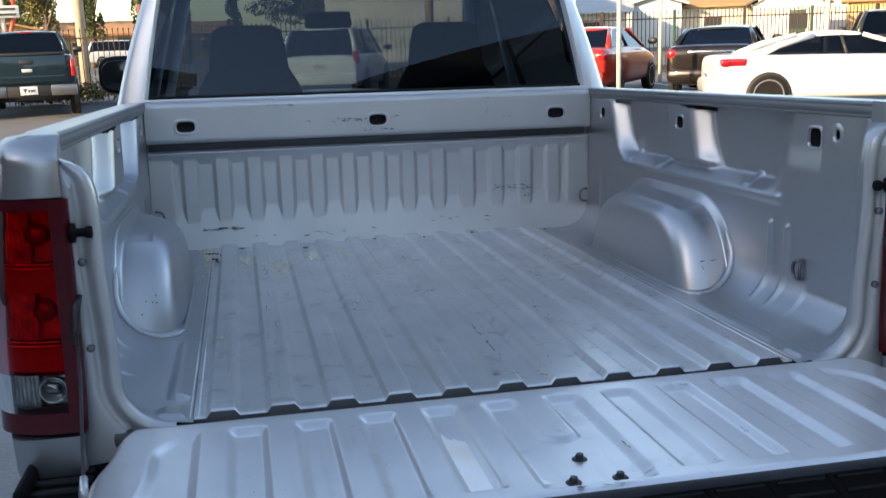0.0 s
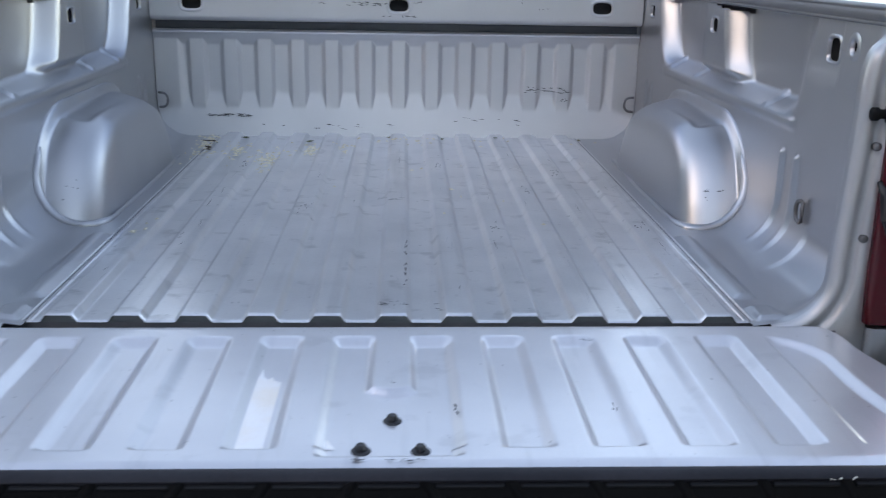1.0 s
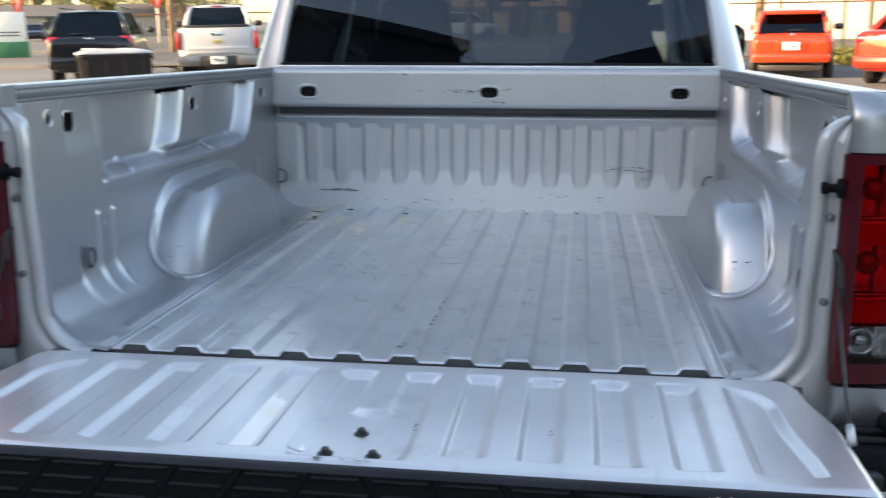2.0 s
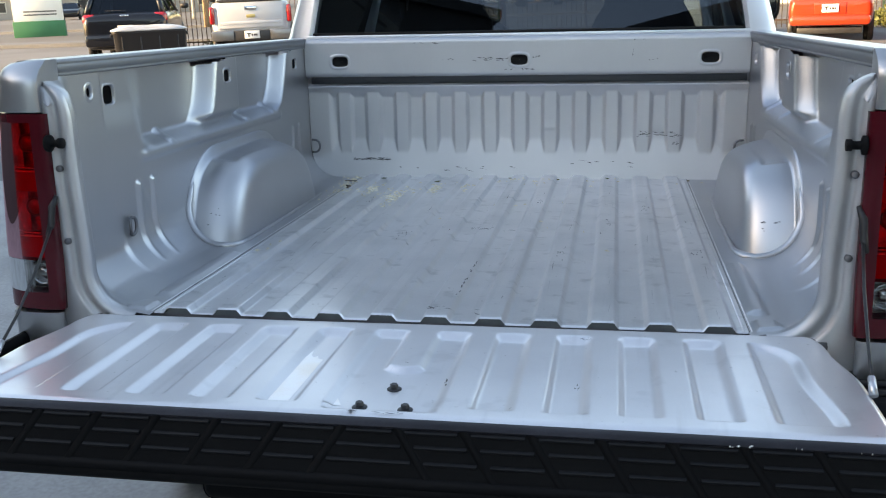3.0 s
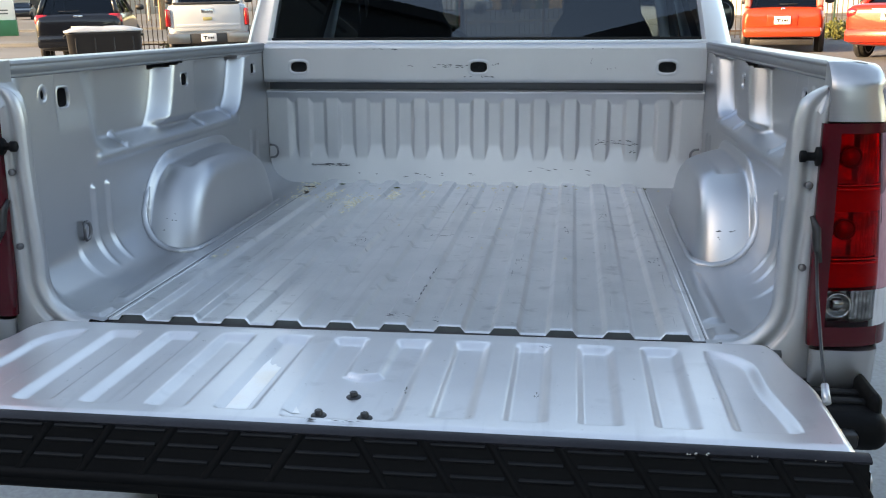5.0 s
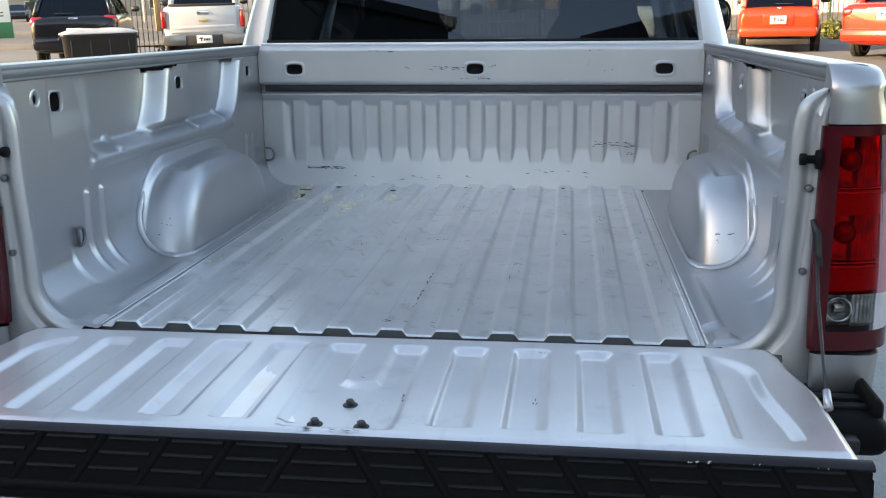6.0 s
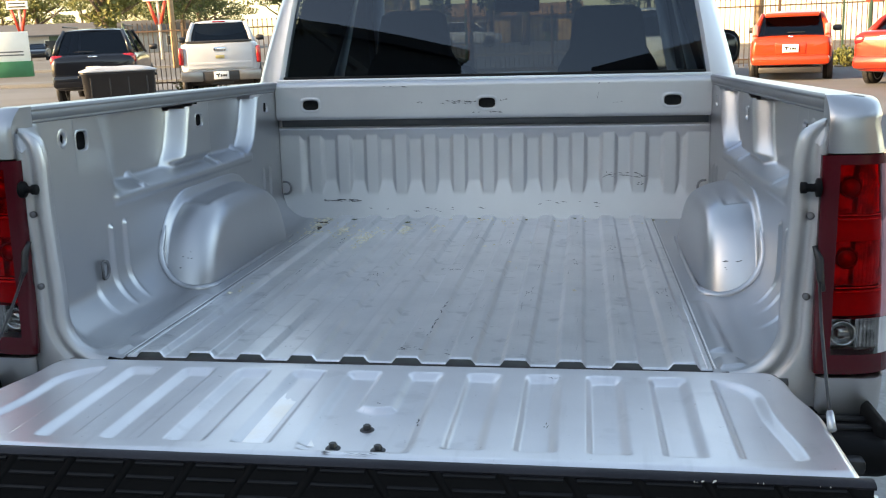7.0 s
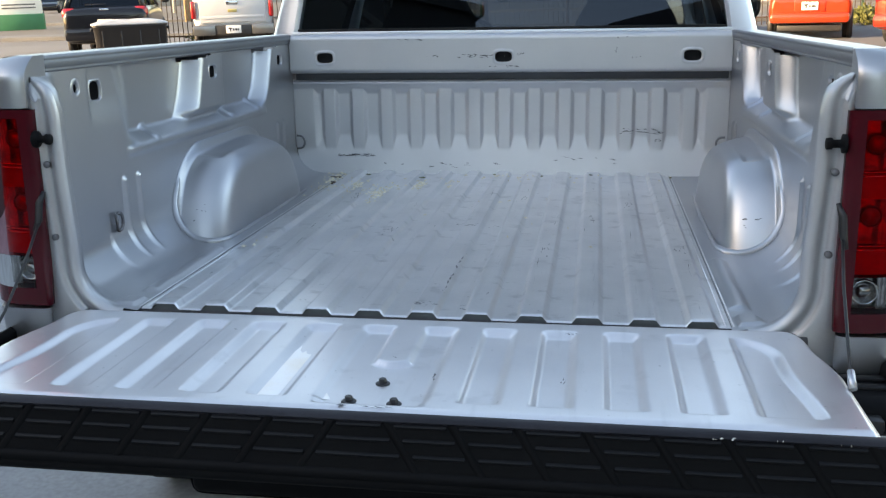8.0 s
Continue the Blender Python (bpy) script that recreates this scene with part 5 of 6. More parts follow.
# ---- fence ----
IRON = mat("rusty_iron", (0.045, 0.032, 0.024), 0.8, grain=0.25, scale=30, color2=(0.13, 0.06, 0.03), blotch=1.5)
GREEN_POST = mat("green_post", (0.035, 0.075, 0.045), 0.6, grain=0.2, scale=20, color2=(0.02, 0.04, 0.025), blotch=3)
WOOD = mat("weathered_wood", (0.38, 0.27, 0.17), 0.85, grain=0.25, scale=14, bump=0.3, color2=(0.22, 0.14, 0.08), blotch=1.2)
PALE_WOOD = mat("sunbleached_wood", (0.52, 0.43, 0.32), 0.85, grain=0.3, scale=9, bump=0.3, color2=(0.34, 0.24, 0.15), blotch=1.2)
WHITE_POLE = mat("pole_white", (0.70, 0.66, 0.58), 0.6, grain=0.1, scale=12, color2=(0.5, 0.45, 0.38), blotch=2)


def fence(a, b, h=1.85):
    ob = empty("iron_fence", pose(*a, 0, 0, 0, math.degrees(math.atan2(b[1] - a[1], b[0] - a[0]))), "dark rusty iron picket fence along the street", "fence")
    L = math.hypot(b[0] - a[0], b[1] - a[1])
    for z in (0.22, h - 0.20):
        box_part("rail", (L / 2, 0, z), (L, 0.035, 0.04), IRON, ob)
    k = 0
    while k * 2.4 <= L:
        box_part("post", (k * 2.4, 0, h / 2 + 0.03), (0.075, 0.075, h + 0.06), IRON if k % 2 else GREEN_POST, ob, "", 0.01)
        k += 1
    bm = bmesh.new()
    add_box(bm, (0, 0, h / 2), (0.02, 0.02, h - 0.04))
    add_box(bm, (0, 0, h), (0.035, 0.02, 0.07), 0.012, 1)
    proto = bpy.data.meshes.new("picket")
    bm.to_mesh(proto)
    bm.free()
    proto.materials.append(IRON)
    x = 0.13
    while x < L:
        p = new("picket", proto)
        p.parent, p.location = ob, (x, 0, 0)
        x += 0.135
    return ob


fence((-12.4, 24.3), (3.2, 26.4))
fence((3.3, 26.4), (30.0, 27.2))


def pole(name, x, y, h, r, material, label, cat="pole"):
    bm = bmesh.new()
    tube(bm, [(0, 0, 0), (0, 0, h * 0.5), (0, 0, h)], [r, r * 0.93, r * 0.85], 14)
    ob = part(name, bm, material)
    ob.matrix_world = pose(x, y, 0)
    return tagged(ob, label, cat)


pole("utility_pole", -4.73, 28.1, 8.5, 0.15, PALE_WOOD, "sunlit weathered wooden utility pole")
pole("street_pole", 6.4, 15.2, 6.0, 0.045, WHITE_POLE, "thin white metal pole")
pole("street_pole", 10.3, 22.0, 6.0, 0.05, WHITE_POLE, "thin white metal pole")
pole("street_pole", 15.4, 22.5, 6.0, 0.08, WHITE_POLE, "white metal pole beside the fence")
pole("wood_post", 8.0, 24.6, 4.5, 0.10, WOOD, "brown wooden post by the fence")
pole("wood_post", -2.9, 26.5, 2.5, 0.12, mat("rust_post", (0.20, 0.08, 0.04), 0.8, grain=0.2, scale=20, color2=(0.1, 0.04, 0.02)), "rust-brown post by the fence")
pole("utility_pole", -19.5, 44.0, 9.0, 0.15, WOOD, "tall wooden utility pole across the street")
pole("wood_post", 5.2, 26.8, 5.5, 0.14, WOOD, "brown wooden post behind the fence")
pole("wood_post", 9.3, 27.6, 6.5, 0.22, WOOD, "thick sunlit trunk-like post behind the fence")

# ---- buildings across the street ----
def wall_mat(name, c, c2):
    return mat(name, c, 0.9, grain=0.08, scale=8, bump=0.1, color2=c2, blotch=0.5)


STUCCO = wall_mat("cream_stucco", (0.66, 0.60, 0.48), (0.56, 0.50, 0.38))
WHITE_WALL = wall_mat("white_wall", (0.60, 0.58, 0.52), (0.50, 0.47, 0.40))
TAN = wall_mat("tan_wall", (0.55, 0.36, 0.18), (0.45, 0.29, 0.15))
BLUEISH = wall_mat("pale_blue_wall", (0.55, 0.62, 0.64), (0.48, 0.54, 0.56))
SHINGLE = mat("dark_shingle", (0.12, 0.105, 0.10), 0.9, grain=0.3, scale=6, color2=(0.08, 0.07, 0.07), blotch=1)
TERRA = mat("tan_shingle", (0.42, 0.22, 0.10), 0.9, grain=0.25, scale=6, color2=(0.3, 0.16, 0.08), blotch=1)
TIN = mat("tin_roof", (0.55, 0.56, 0.56), 0.45, 0.4, grain=0.1, scale=10, color2=(0.4, 0.4, 0.4), blotch=1)
SHOPFRONT = wall_mat("brown_shopfront", (0.30, 0.29, 0.27), (0.36, 0.34, 0.31))
TIN_DARK = mat("grey_shingle", (0.10, 0.10, 0.105), 0.85, grain=0.25, scale=6, color2=(0.08, 0.08, 0.085), blotch=1)
DARK_WIN = mat("dark_window", (0.03, 0.035, 0.04), 0.1, spec=0.7, color2=(0.06, 0.06, 0.06), blotch=0.6)


def house(label, at, size, h, roof_h, wall_m, roof_m, turn=0, gable_x=True, windows=2, door=True):
    """A low building: walls, pitched or flat roof with eaves, framed windows, door."""
    w, d = size
    ob = empty("house", pose(*at, 0, 0, 0, turn), label, "building", "low buildings across the street")
    box_part("wall", (0, d / 2, h / 2), (w, d, h), wall_m, ob, "", 0.02)
    bm = bmesh.new()
    e = 0.45
    if roof_h > 0.3:
        if gable_x:
            prof = [(-e, h - 0.1), (d / 2, h + roof_h), (d + e, h - 0.1), (d + e, h), (d / 2, h + roof_h + 0.15), (-e, h + 0.05)]
            loft(bm, [[(x, y, z) for y, z in prof] for x in (-w / 2 - e, w / 2 + e)])
        else:
            prof = [(-w / 2 - e, h - 0.1), (0, h + roof_h), (w / 2 + e, h - 0.1), (w / 2 + e, h + 0.05), (0, h + roof_h + 0.15), (-w / 2 - e, h + 0.05)]
            loft(bm, [[(x, y, z) for x, z in prof] for y in (-e, d + e)])
            bm2 = bmesh.new()
            loft(bm2, [[(-w / 2, y, h - 0.05), (w / 2, y, h - 0.05), (0, y, h + roof_h - 0.05)] for y in (0.0, d)])
            part("gable", bm2, wall_m, ob, smooth=False)
    else:
        add_box(bm, (0, d / 2, h + 0.1), (w + 0.5, d + 0.5, 0.25), 0.03)
    part("roof", bm, roof_m, ob, smooth=False)
    for k in range(windows):
        x = -w / 2 + w * (k + 0.5) / max(1, windows) + (0.6 if door and windows == 1 else 0)
        fr = box_part("window", (x, -0.02, h * 0.55), (1.3, 0.08, 1.1), WHITE_WALL, ob, "", 0.01)
        box_part("pane", (x, -0.065, h * 0.55), (1.12, 0.03, 0.92), DARK_WIN, fr)
    if door:
        box_part("door", (w * 0.12, -0.03, 1.05), (0.95, 0.08, 2.1), GREEN_POST, ob, "", 0.01)
    return ob


house("tan stucco house with a terracotta pitched roof", (-16.2, 74.0), (6.5, 8), 2.3, 0.8, TAN, TERRA, 10, False, 1)
house("low house with a brown shingle roof", (-9.6, 76.0), (8.5, 8), 2.2, 0.9, TAN, TERRA, 8, True, 2)
house("tan house with a low roof", (-3.0, 78.0), (6, 8), 2.1, 0.8, TAN, TERRA, 2, True, 1)
house("long dark-roofed shop across the street", (-57.0, 90.0), (36, 12), 2.2, 1.1, SHOPFRONT, TIN_DARK, 28, True, 9)
house("big white warehouse wall in full sun", (10.2, 46.5), (12.5, 14), 4.7, 0.2, WHITE_WALL, TIN, -12, True, 0, False)
house("open shed with a ribbed tin roof", (22.6, 59.8), (4.6, 6), 2.4, 1.5, WHITE_WALL, TIN, -21, True, 1, False)
house("pale blue siding house", (26.8, 58.9), (3.2, 7), 2.8, 0.5, BLUEISH, TIN, -23, False, 0, False)
house("yellow sunlit house with a tan roof", (30.8, 58.9), (4.8, 8), 2.6, 1.4, STUCCO, TERRA, -26, True, 1, False)
house("white gabled house with a green door", (34.1, 55.2), (4.4, 8), 2.5, 1.3, WHITE_WALL, SHINGLE, -28, False, 1, True)
house("orange-tan house with a shingle roof", (44.5, 54.5), (11, 9), 2.6, 2.0, TAN, TERRA, -34, True, 3, True)
house("white house with a dark shingle roof", (56.0, 48.5), (8, 9), 2.6, 2.0, WHITE_WALL, SHINGLE, -40, True, 2, True)

# signs
SIGN_RED = mat("sign_red", (0.6, 0.06, 0.03), 0.5, color2=(0.45, 0.05, 0.03), blotch=2)
SIGN_WHITE = mat("sign_white", (0.75, 0.74, 0.70), 0.5, color2=(0.65, 0.63, 0.6), blotch=2)
SIGN_GREEN = mat("sign_green", (0.02, 0.16, 0.07), 0.6, color2=(0.02, 0.11, 0.05), blotch=2)


def arrow_sign(at, h, s):
    """Tall roadside sign: white board with bars over a red and white V-shaped mast and a round top."""
    ob = empty("roadside_sign", pose(*at, 0, 0, 0, 10), "tall red and white roadside sign", "sign", "roadside signs")
    bm = bmesh.new()
    tube(bm, [(0, 0, 0), (0, 0, h)], 0.09, 10)
    part("mast", bm, WHITE_POLE, ob)
    for sx in (-1, 1):
        bm = bmesh.new()
        tube(bm, [(sx * 0.15 * s, -0.1, h * 0.45), (sx * 0.75 * s, -0.1, h * 0.8)], 0.13 * s, 8)
        part("strut", bm, SIGN_RED, ob)
    box_part("board", (0, -0.2, h * 0.80), (2.0 * s, 0.15, 0.75 * s), SIGN_WHITE, ob, "", 0.03)
    for k in range(2):
        box_part("board_bar", (0, -0.285, h * 0.80 + (0.16 - 0.32 * k) * s), (1.6 * s, 0.02, 0.14 * s), DARK_WIN, ob)
    bm = bmesh.new()
    tube(bm, [(0.75 * s * math.cos(a), -0.1, h * 0.87 + 0.8 * s * math.sin(a)) for a in np.linspace(0, math.pi, 14)], 0.14 * s, 8)
    part("arch", bm, SIGN_RED, ob)


arrow_sign((-39.6, 64.0), 5.2, 0.75)
arrow_sign((-29.0, 63.7), 5.4, 0.9)
arrow_sign((-8.75, 37.3), 3.45, 0.6)
ob = empty("panel_sign", pose(-25.3, 38.9, 0, 0, 0, 25), "white panel sign on a green base", "sign")
box_part("base", (0, 0, 0.35), (2.2, 0.5, 0.7), SIGN_GREEN, ob, "green base", 0.03)
box_part("panel", (0, 0, 1.35), (2.1, 0.3, 1.3), SIGN_WHITE, ob, "white panel", 0.03)
for k in range(2):
    box_part("panel_bar", (0.1, -0.16, 0.98 + 0.14 * k), (1.4, 0.02, 0.06), CONCRETE, ob)
ob = empty("wall_sign", pose(8.2, 26.55, 0, 0, 0, 4), "small blue and red signs tied on the fence", "sign")
box_part("blue_board", (-1.6, 0, 1.98), (0.75, 0.03, 0.2), mat("sign_blue", (0.05, 0.16, 0.35), 0.5, color2=(0.04, 0.1, 0.2)), ob)
box_part("teal_board", (0.0, 0, 1.95), (0.5, 0.03, 0.45), mat("sign_teal", (0.1, 0.3, 0.3), 0.5, color2=(0.08, 0.2, 0.2)), ob)
box_part("red_board", (0.0, -0.01, 1.68), (0.5, 0.03, 0.1), SIGN_RED, ob)
box_part("wire_post", (-0.8, 0.03, 1.1), (0.05, 0.05, 2.2), GREEN_POST, ob)

# ---- trees and shrubs ----
LEAF = [mat("leaf_%s" % n, c, 0.7, grain=0.3, scale=3, color2=c2, blotch=0.9, amount=0.9) for n, c, c2 in (
    ("olive", (0.11, 0.125, 0.030), (0.16, 0.15, 0.040)), ("dark", (0.055, 0.080, 0.026), (0.085, 0.10, 0.032)), ("dry", (0.16, 0.13, 0.04), (0.10, 0.11, 0.03)))]
BARK = mat("bark", (0.12, 0.085, 0.06), 0.9, grain=0.3, scale=9, bump=0.3, color2=(0.07, 0.05, 0.035), blotch=2)


def leaves(blobs, count, size, rng):
    """Leaf quads scattered in and on lumpy blobs (x, y, z, rx, rz)."""
    B = np.array(blobs)
    pick = rng.integers(0, len(B), count)
    u = rng.normal(size=(count, 3))
    u /= np.linalg.norm(u, axis=1)[:, None]
    r = rng.uniform(0.35, 1.0, count) ** 0.5
    c = B[pick, :3] + u * r[:, None] * B[pick][:, [3, 3, 4]]
    a, b = rng.normal(size=(count, 3)), rng.normal(size=(count, 3))
    a /= np.linalg.norm(a, axis=1)[:, None]
    b -= a * (a * b).sum(1)[:, None]
    b /= np.linalg.norm(b, axis=1)[:, None]
    s = size * rng.uniform(0.6, 1.3, count)[:, None]
    v = np.stack([c - a * s, c + b * s * 0.5, c + a * s, c - b * s * 0.5], 1).reshape(-1, 3)
    return v, np.arange(count * 4).reshape(-1, 4)


def tree(at, h, spread, kind, seed, label, slim=False):
    rng = np.random.default_rng(seed)
    spread = spread * (0.5 if slim else 1.0)
    ob = empty("tree", pose(*at, 0), label, "tree", "trees across the street")
    bm = bmesh.new()
    tube(bm, [(0, 0, 0), (0.1, 0.05, h * 0.3), (0.0, 0.1, h * 0.6), (0.1, 0, h * 0.85)], [0.03 * h, 0.022 * h, 0.014 * h, 0.004 * h], 8)
    for k in range(6):
        a, z = rng.uniform(0, 6.28), h * rng.uniform(0.3, 0.6)
        tube(bm, [(0.05, 0.05, z), (0.4 * spread * math.cos(a), 0.4 * spread * math.sin(a), z + h * 0.12), (0.75 * spread * math.cos(a), 0.75 * spread * math.sin(a), z + h * 0.28)], [0.012 * h, 0.008 * h, 0.003 * h], 6)
    part("trunk", bm, BARK, ob)
    blobs = []
    for k in range(16):
        a, q = rng.uniform(0, 6.28), rng.uniform(0.1, 0.85)
        z = h * rng.uniform(0.36 if not slim else 0.25, 0.95)
        f = 1.0 - 0.55 * (z / h) if slim else 1.15 - abs(z / h - 0.6)
        blobs.append((spread * q * f * math.cos(a), spread * q * f * math.sin(a), z, spread * rng.uniform(0.25, 0.45) * (0.8 if slim else 1), h * rng.uniform(0.07, 0.13)))
    v, q = leaves(blobs, 3500 if slim or spread < 2 else 9000, 0.011 * h + 0.04, rng)
    me = bpy.data.meshes.new("crown")
    me.from_pydata(v.tolist(), [], q.tolist())
    me.materials.append(LEAF[kind])
    c = new("crown", me)
    c.parent = ob
    return ob


NEAR_TREES = (
    (-21.0, 40, 6.5, 1.3, 0, False),
    (-19.0, 78, 8.5, 4.5, 0, False),
    (-48, 95, 8.0, 5.0, 0, False),
    (-40, 100, 8.0, 5.5, 1, False),
    (-30, 70, 9, 5, 1, False),
    (-75, 118, 9, 6, 0, False),
    (-66, 122, 9, 6, 1, False),
    (-57, 124, 8, 6, 0, False),
    (-49, 126, 8, 6, 1, False),
    (-62, 104, 11, 6, 0, False),
    (-44, 108, 11, 6, 0, False),
    (-35, 112, 10, 6, 1, False),
    (-27, 110, 10, 6, 0, False),
    (-22, 104, 9, 5, 1, False))
FAR_TREES = (
    (-9.5, 66, 9.0, 2.2, 1, True),
    (-6.2, 67, 9.5, 2.0, 1, True),
    (-3.6, 66, 10.5, 2.4, 1, True),
    (-0.3, 68, 9.0, 2.4, 1, True),
    (5, 72, 7.0, 4.5, 1, False),
    (12, 75, 7.0, 5.0, 1, False),
    (-13.0, 70, 8.0, 3, 2, True),
    (22, 80, 9, 5, 1, False),
    (36, 70, 7, 4, 0, False),
    (48, 62, 8, 5, 1, False))
for trees, seed in ((NEAR_TREES, 20), (FAR_TREES, 40)):
    for i, (x, y, h, s, k, slim) in enumerate(trees):
        tree((x, y), h, s, k, seed + i, "tall slim conifer with sparse dark needles" if slim else "broad tree with dense evening-lit leaves", slim)


def shrub(at, r, h, kind, seed, label):
    rng = np.random.default_rng(seed)
    v, q = leaves([(rng.uniform(-r, r) * 0.5, rng.uniform(-r, r) * 0.3, h * rng.uniform(0.25, 0.6), r * 0.5, h * 0.4) for _ in range(7)], 900, 0.05, rng)
    v[:, 2] = np.maximum(v[:, 2], 0.0)
    me = bpy.data.meshes.new("shrub")
    me.from_pydata(v.tolist(), [], q.tolist())
    me.materials.append(LEAF[kind])
    ob = new("shrub", me)
    ob.matrix_world = pose(*at, 0)
    return tagged(ob, label, "shrub", kind="stuff")


shrub((-2.9, 24.2), 0.9, 0.7, 2, 71, "dry yellow weeds at the foot of the pole")
shrub((7.1, 25.4), 0.6, 0.6, 0, 72, "small green shrub at the fence")
shrub((-4.3, 24.6), 0.8, 0.6, 2, 74, "dry weeds along the kerb")
shrub((-5.4, 24.5), 0.8, 0.5, 2, 75, "dry weeds along the kerb")
shrub((-10.2, 24.0), 1.0, 0.5, 2, 73, "dry weeds along the fence")

# ---- behind the viewer: buildings that show in the truck's glass, and added blocks that shade it ----
CORR = mat("dark_corrugated", (0.05, 0.05, 0.052), 0.6, 0.2, grain=0.1, scale=10, color2=(0.035, 0.035, 0.036), blotch=0.6)


def shed_behind(label, corner, turn, w, d, h):
    """A building whose near corner stands at the given spot; local -x runs along its front."""
    ob = empty("dark_block", pose(*corner, 0, 0, 0, turn), label, "building", kind="structure")
    box_part("wall", (-w / 2, -d / 2, h / 2), (w, d, h), CORR, ob)
    box_part("roof", (-w / 2, -d / 2, h + 0.1), (w + 0.3, d + 0.3, 0.2), CORR, ob)
    return ob


shed_behind("dark corrugated sales building behind the viewer", (-2.1, -13.0), -35, 18.0, 8.0, 6.7)
ob = empty("carport", pose(0.65, -4.15, 0, 0, 0, 35), "dark open carport roof on steel posts", "carport", kind="structure")
box_part("roof", (4.0, -3.0, 3.26), (8.0, 6.0, 0.27), CORR, ob, "", 0.02)
for px_ in (0.4, 7.6):
    for py_ in (-0.4, -5.6):
        box_part("post", (px_, py_, 1.57), (0.12, 0.12, 3.14), CORR, ob, "", 0.01)


def light_blocks():
    """Unseen dark blocks, added behind and beside the truck to hold back sky and sun."""
    ob = empty("dark_block", pose(0, 0, 0), "unseen dark blocks added around the truck to hold back light", "building", kind="structure")
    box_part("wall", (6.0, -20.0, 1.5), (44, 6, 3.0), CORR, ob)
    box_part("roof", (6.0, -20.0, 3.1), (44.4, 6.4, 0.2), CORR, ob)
    box_part("side_block", (15.5, -9.0, 1.8), (5, 16, 3.6), CORR, ob)
    box_part("side_block", (-10.0, -2.5, 2.6), (5, 15, 5.2), CORR, ob)


light_blocks()


# ---- wear and litter in the bed ----
def scuffs(name, spots, parent, material, rng):
    """Thin ragged paint scrapes: short flat strips just above the sheet."""
    bm = bmesh.new()
    for (cx, cy, cz), along, up, ln, wd, n in spots:
        a, b = Vector(along).normalized(), Vector(up).normalized()
        for _ in range(n):
            o = Vector((cx, cy, cz)) + a * rng.uniform(-ln, ln) * 0.5 + b * rng.uniform(-wd, wd)
            l, w = min(ln * rng.uniform(0.06, 0.28), rng.uniform(0.008, 0.035)), rng.uniform(0.0008, 0.0022)
            t = rng.uniform(-0.25, 0.25)
            d = (a + b * t).normalized() * l / 2
            s = b * w
            bm.faces.new([bm.verts.new(p) for p in (o - d, o - s * 0.8, o + d, o + s)])
    ob = part(name, bm, material, parent, smooth=False)
    ob["kind"] = "stuff"


rng = np.random.default_rng(5)
fx, fz = (1, 0, 0), (0, 0, 1)
scuffs("paint_scrape", [((-0.55, 1.7265, 0.868), fx, fz, 0.16, 0.004, 34), ((0.50, 1.733, 0.962), fx, fz, 0.15, 0.01, 22), ((0.56, 1.733, 0.93), fx, fz, 0.05, 0.006, 6), ((0.30, 1.7235, 0.86), fx, fz, 0.25, 0.02, 7), ((-0.25, 1.7195, 0.835), fx, fz, 0.5, 0.01, 12)], truck, SCUFF, rng)
scuffs("paint_scrape", [((-0.10, 1.7035, 1.235), fx, fz, 0.12, 0.006, 20), ((0.07, 1.7035, 1.238), fx, fz, 0.05, 0.006, 9), ((-0.26, 1.7035, 1.236), fx, fz, 0.05, 0.004, 5), ((0.40, 1.7035, 1.245), fz, fx, 0.03, 0.004, 5),
                        ((0.47, 1.7035, 1.225), fx, fz, 0.03, 0.004, 4), ((0, 1.7035, 1.197), fx, fz, 0.10, 0.003, 10), ((-0.35, 1.7045, 1.294), fx, fz, 0.10, 0.002, 4), ((0.42, 1.7045, 1.294), fx, fz, 0.05, 0.002, 3)], truck, SCUFF, rng)
yv = (0, 1, 0)
scuffs("floor_scratch", [((-0.012, 0.80, FLOOR + 0.0125), fx, yv, 0.06, 0.012, 12), ((0.06, 0.78, FLOOR + 0.0125), fx, yv, 0.05, 0.01, 6), ((0.404, 0.666, FLOOR + 0.006), fx, yv, 0.012, 0.003, 7),
                         ((0.0, 0.055, FLOOR + 0.0125), fx, yv, 0.05, 0.012, 14), ((0.10, 0.05, FLOOR + 0.006), fx, yv, 0.06, 0.02, 10)], truck, SCUFF, rng)
scuffs("floor_scratch", [((0.02 + 0.001 * k, 0.25 + 0.06 * k, FLOOR + 0.0125), yv, fx, 0.20, 0.002, 5) for k in range(3)], truck, SCUFF, rng)
scuffs("floor_scratch", [((x, y, FLOOR + 0.0125), yv, fx, 0.10, 0.012, 7) for x, y in ((0.328, 0.9), (0.218, 0.5), (-0.218, 0.7), (0.545, 0.55), (0.436, 1.1), (-0.436, 1.2), (0.11, 1.2))], truck, SCUFF, rng)
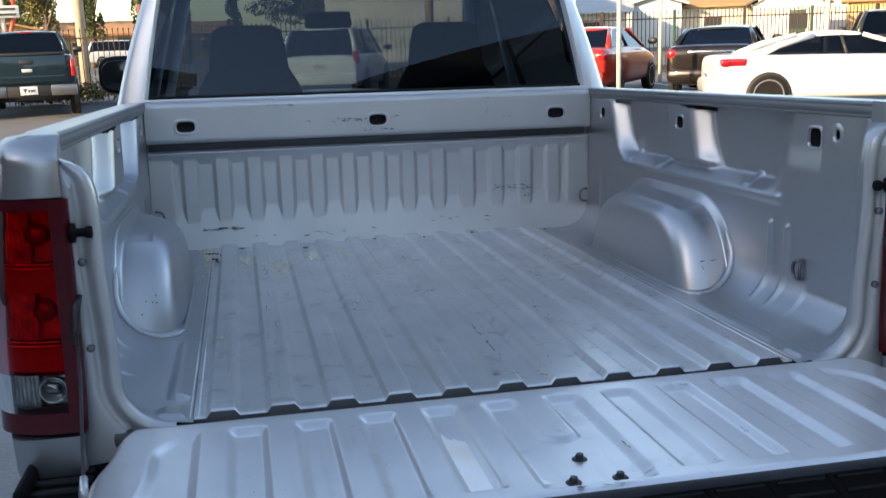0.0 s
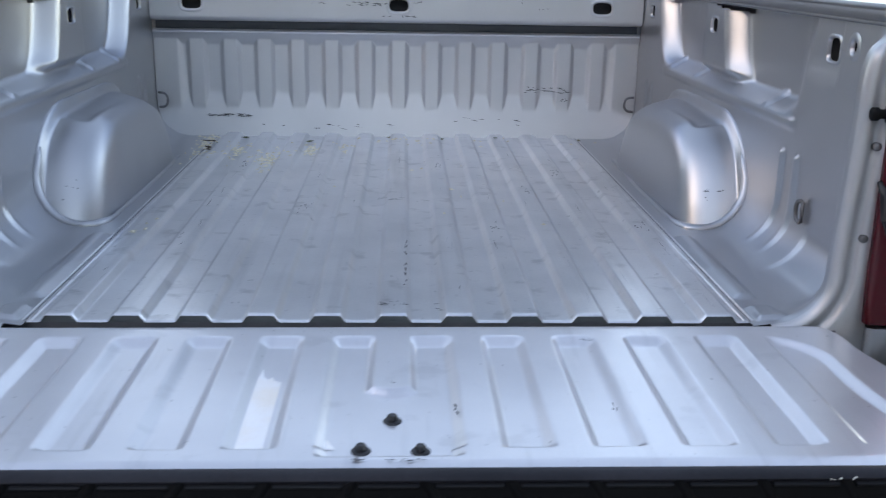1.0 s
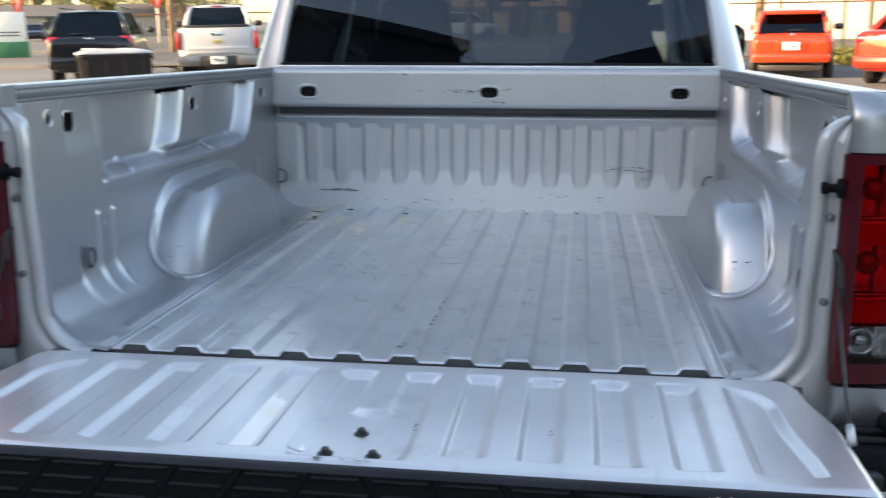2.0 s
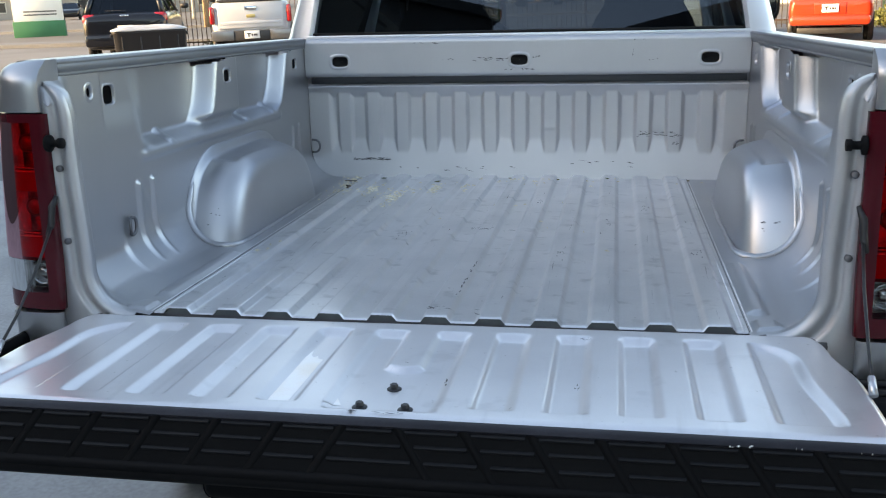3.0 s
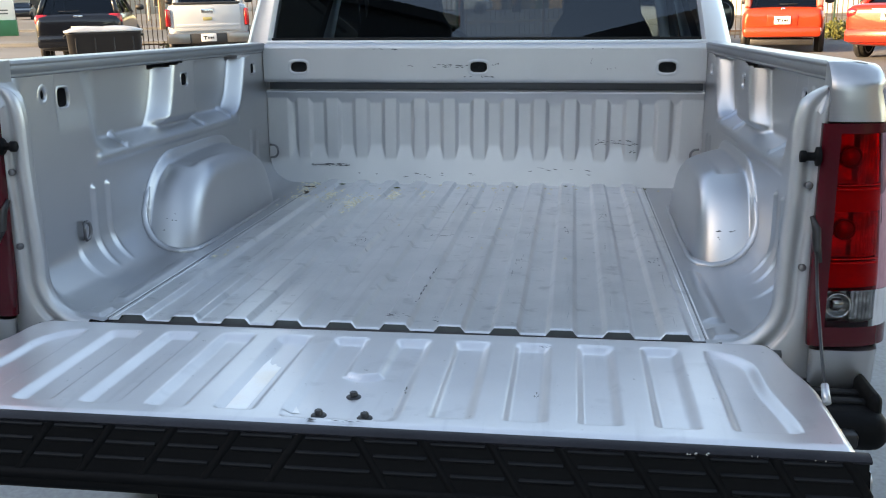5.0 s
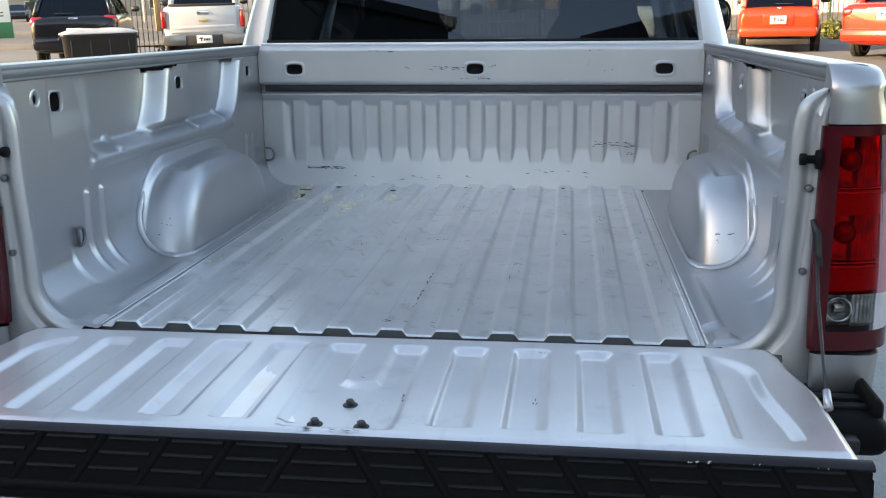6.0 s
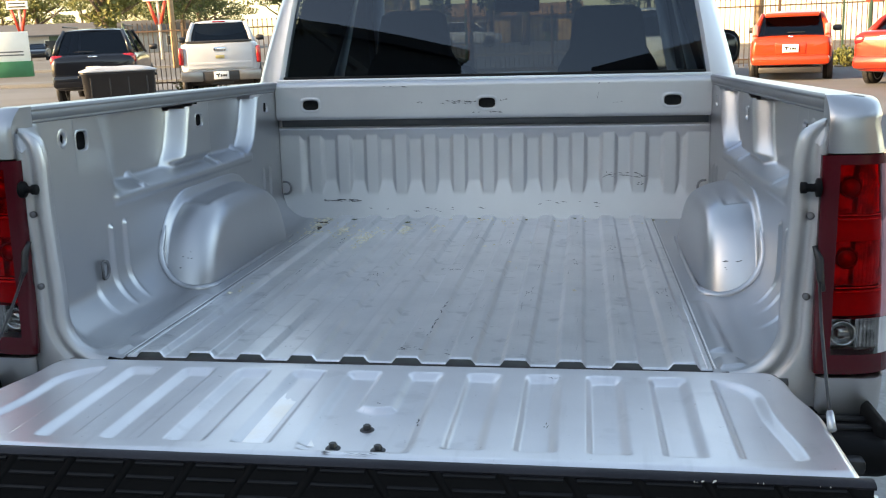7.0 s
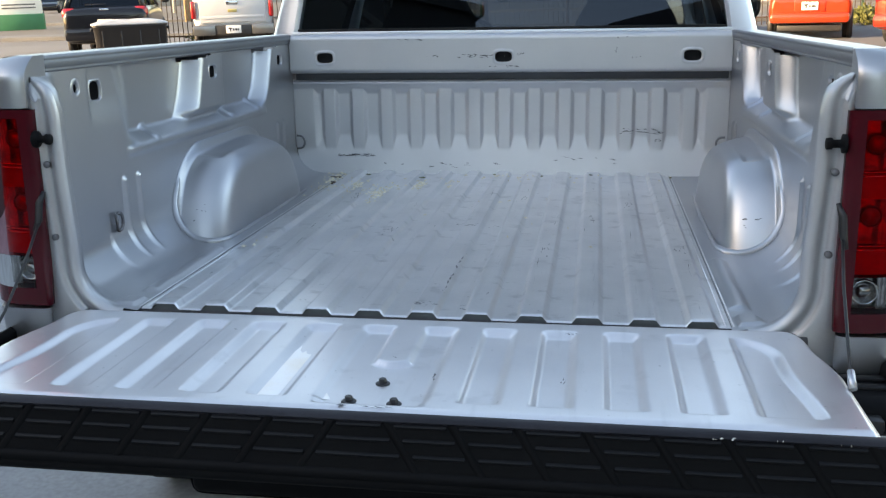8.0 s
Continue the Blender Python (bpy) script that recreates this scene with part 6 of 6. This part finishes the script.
def long_scratches():
    """Fine hairline scratches drawn along the rib tops and across them."""
    rng = np.random.default_rng(23)
    for mtl, n in ((SCUFF, 24), (ZINC, 60)):
        bm = bmesh.new()
        for _ in range(n):
            k = rng.integers(-5, 6)
            x, y = k * D + rng.uniform(-0.019, 0.019), rng.uniform(0.02, 1.6)
            ln, w = rng.uniform(0.015, 0.11), rng.uniform(0.0003, 0.0008)
            dx = rng.uniform(-0.006, 0.006)
            z = FLOOR + 0.0133
            p, q = Vector((x, y, z)), Vector((x + dx, y + ln, z))
            s = Vector((w, 0, 0))
            bm.faces.new([bm.verts.new(v) for v in (p, p.lerp(q, 0.5) + s, q, p.lerp(q, 0.5) - s)])
        ob = part("floor_scratch", bm, mtl, truck, smooth=False)
        ob["kind"] = "stuff"


long_scratches()
scuffs("cap_scrape", [((0.52, -0.5300, 0.8125), fx, fz, 0.03, 0.0015, 5), ((0.60, -0.5300, 0.8120), fx, fz, 0.02, 0.001, 2), ((0.68, -0.5300, 0.8115), fx, fz, 0.015, 0.001, 2)], truck, SIGN_WHITE, rng)
scuffs("gate_scratch", [((0.30, -0.12, 0.8165), fx, yv, 0.03, 0.006, 8), ((0.29, -0.35, 0.8165), yv, fx, 0.10, 0.006, 3), ((-0.33, -0.16, 0.8165), fx, yv, 0.012, 0.003, 6), ((0.0, -0.488, 0.8165), fx, yv, 0.08, 0.004, 10), ((0.085, -0.33, 0.8165), yv, fx, 0.12, 0.002, 3), ((0.005, -0.275, 0.8165), fx, yv, 0.012, 0.004, 5)], truck, SCUFF, rng)
scuffs("arch_scratch", [((0.72, 0.612, 0.872), fx, fz, 0.05, 0.012, 7), ((-0.72, 0.612, 0.88), fx, fz, 0.04, 0.03, 5)], truck, SCUFF, rng)


def litter():
    """Dry seeds and leaf bits lying in the front corner of the bed."""
    rng = np.random.default_rng(11)
    c = []
    for x, y, sx_, sy_, n in ((-0.612, 1.60, 0.016, 0.06, 44), (-0.612, 1.45, 0.012, 0.10, 30), (-0.492, 1.44, 0.018, 0.050, 46), (-0.383, 1.30, 0.018, 0.060, 64), (-0.270, 1.46, 0.016, 0.045, 44), (-0.17, 1.50, 0.014, 0.04, 14),
                              (-0.45, 1.40, 0.10, 0.12, 26), (-0.02, 1.62, 0.08, 0.02, 14), (0.3, 1.6, 0.2, 0.03, 14), (0.1, 0.85, 0.1, 0.2, 10), (-0.56, 0.55, 0.02, 0.04, 5)):
        c.append(np.stack([rng.normal(x, sx_, n), rng.normal(y, sy_, n)], 1))
    c = np.concatenate(c)
    c[:, 1] = np.clip(c[:, 1], 0.02, 1.70)
    bm = bmesh.new()
    for x, y in c:
        k = abs((x / D + 0.5) % 1 - 0.5) * D
        z = FLOOR + (0.0115 if k < 0.0205 else 0.002 if k > 0.031 else 0.0075) + 0.001
        a, l = rng.uniform(0, 3.14), rng.uniform(0.005, 0.010)
        p, q = Vector((math.cos(a), math.sin(a), 0)) * l, Vector((-math.sin(a), math.cos(a), 0)) * l * rng.uniform(0.2, 0.5)
        o = Vector((x, y, z))
        t = Vector((0, 0, 0.004))
        v = [bm.verts.new(w) for w in (o - p, o + q, o + p, o - q, o + t)]
        for i in range(4):
            bm.faces.new((v[i], v[(i + 1) % 4], v[4]))
    ob = part("seed_litter", bm, LEAF_DRY)
    ob.matrix_world = RAKE
    tagged(ob, "scattered dry seeds and leaf bits on the bed floor", "litter", kind="stuff")


litter()


def bed_twig(at, turn, length):
    """A thin bent dry twig lying on the floor."""
    bm = bmesh.new()
    tube(bm, [(0, 0, 0.004), (length * 0.4, 0.012, 0.006), (length * 0.7, -0.004, 0.005), (length, 0.010, 0.004)], [0.0022, 0.0026, 0.002, 0.001], 6)
    ob = part("twig", bm, BARK)
    ob.matrix_world = RAKE @ pose(at[0], at[1], FLOOR + 0.001, 0, 0, turn)
    return tagged(ob, "thin dry brown twig on the bed floor", "twig", "bits in the bed")


def bed_leaf(at, turn, r, kind):
    """A small curled leaf: a pointed cupped blade."""
    us, vs = np.linspace(-1, 1, 9), np.linspace(-1, 1, 5)
    P = np.array([[(r * u, r * 0.45 * v * (1 - u * u) ** 0.7, 0.003 + r * (0.25 * u * u + 0.30 * v * v * (1 - u * u))) for v in vs] for u in us])
    ob = sheet("leaf", P, LEAF[kind])
    ob.matrix_world = RAKE @ pose(at[0], at[1], FLOOR + at[2], 0, 0, turn)
    return tagged(ob, "small curled dry leaf on the bed floor", "leaf", "bits in the bed")


bed_twig((-0.63, 1.60), -35, 0.11)
bed_twig((-0.60, 1.50), -70, 0.07)
for x, y, z, a, r, k in ((-0.285, 1.60, 0.0, 30, 0.014, 0), (0.145, 1.66, 0.0, 80, 0.012, 2), (-0.50, 1.66, 0.0, 10, 0.014, 1), (0.32, 1.64, 0.010, 140, 0.010, 1), (0.56, 1.20, 0.0, 60, 0.010, 2), (-0.03, 1.69, 0.0, 20, 0.010, 2), (0.60, 1.66, 0.0, 100, 0.012, 2)):
    bed_leaf((x, y, z), a, r, k)
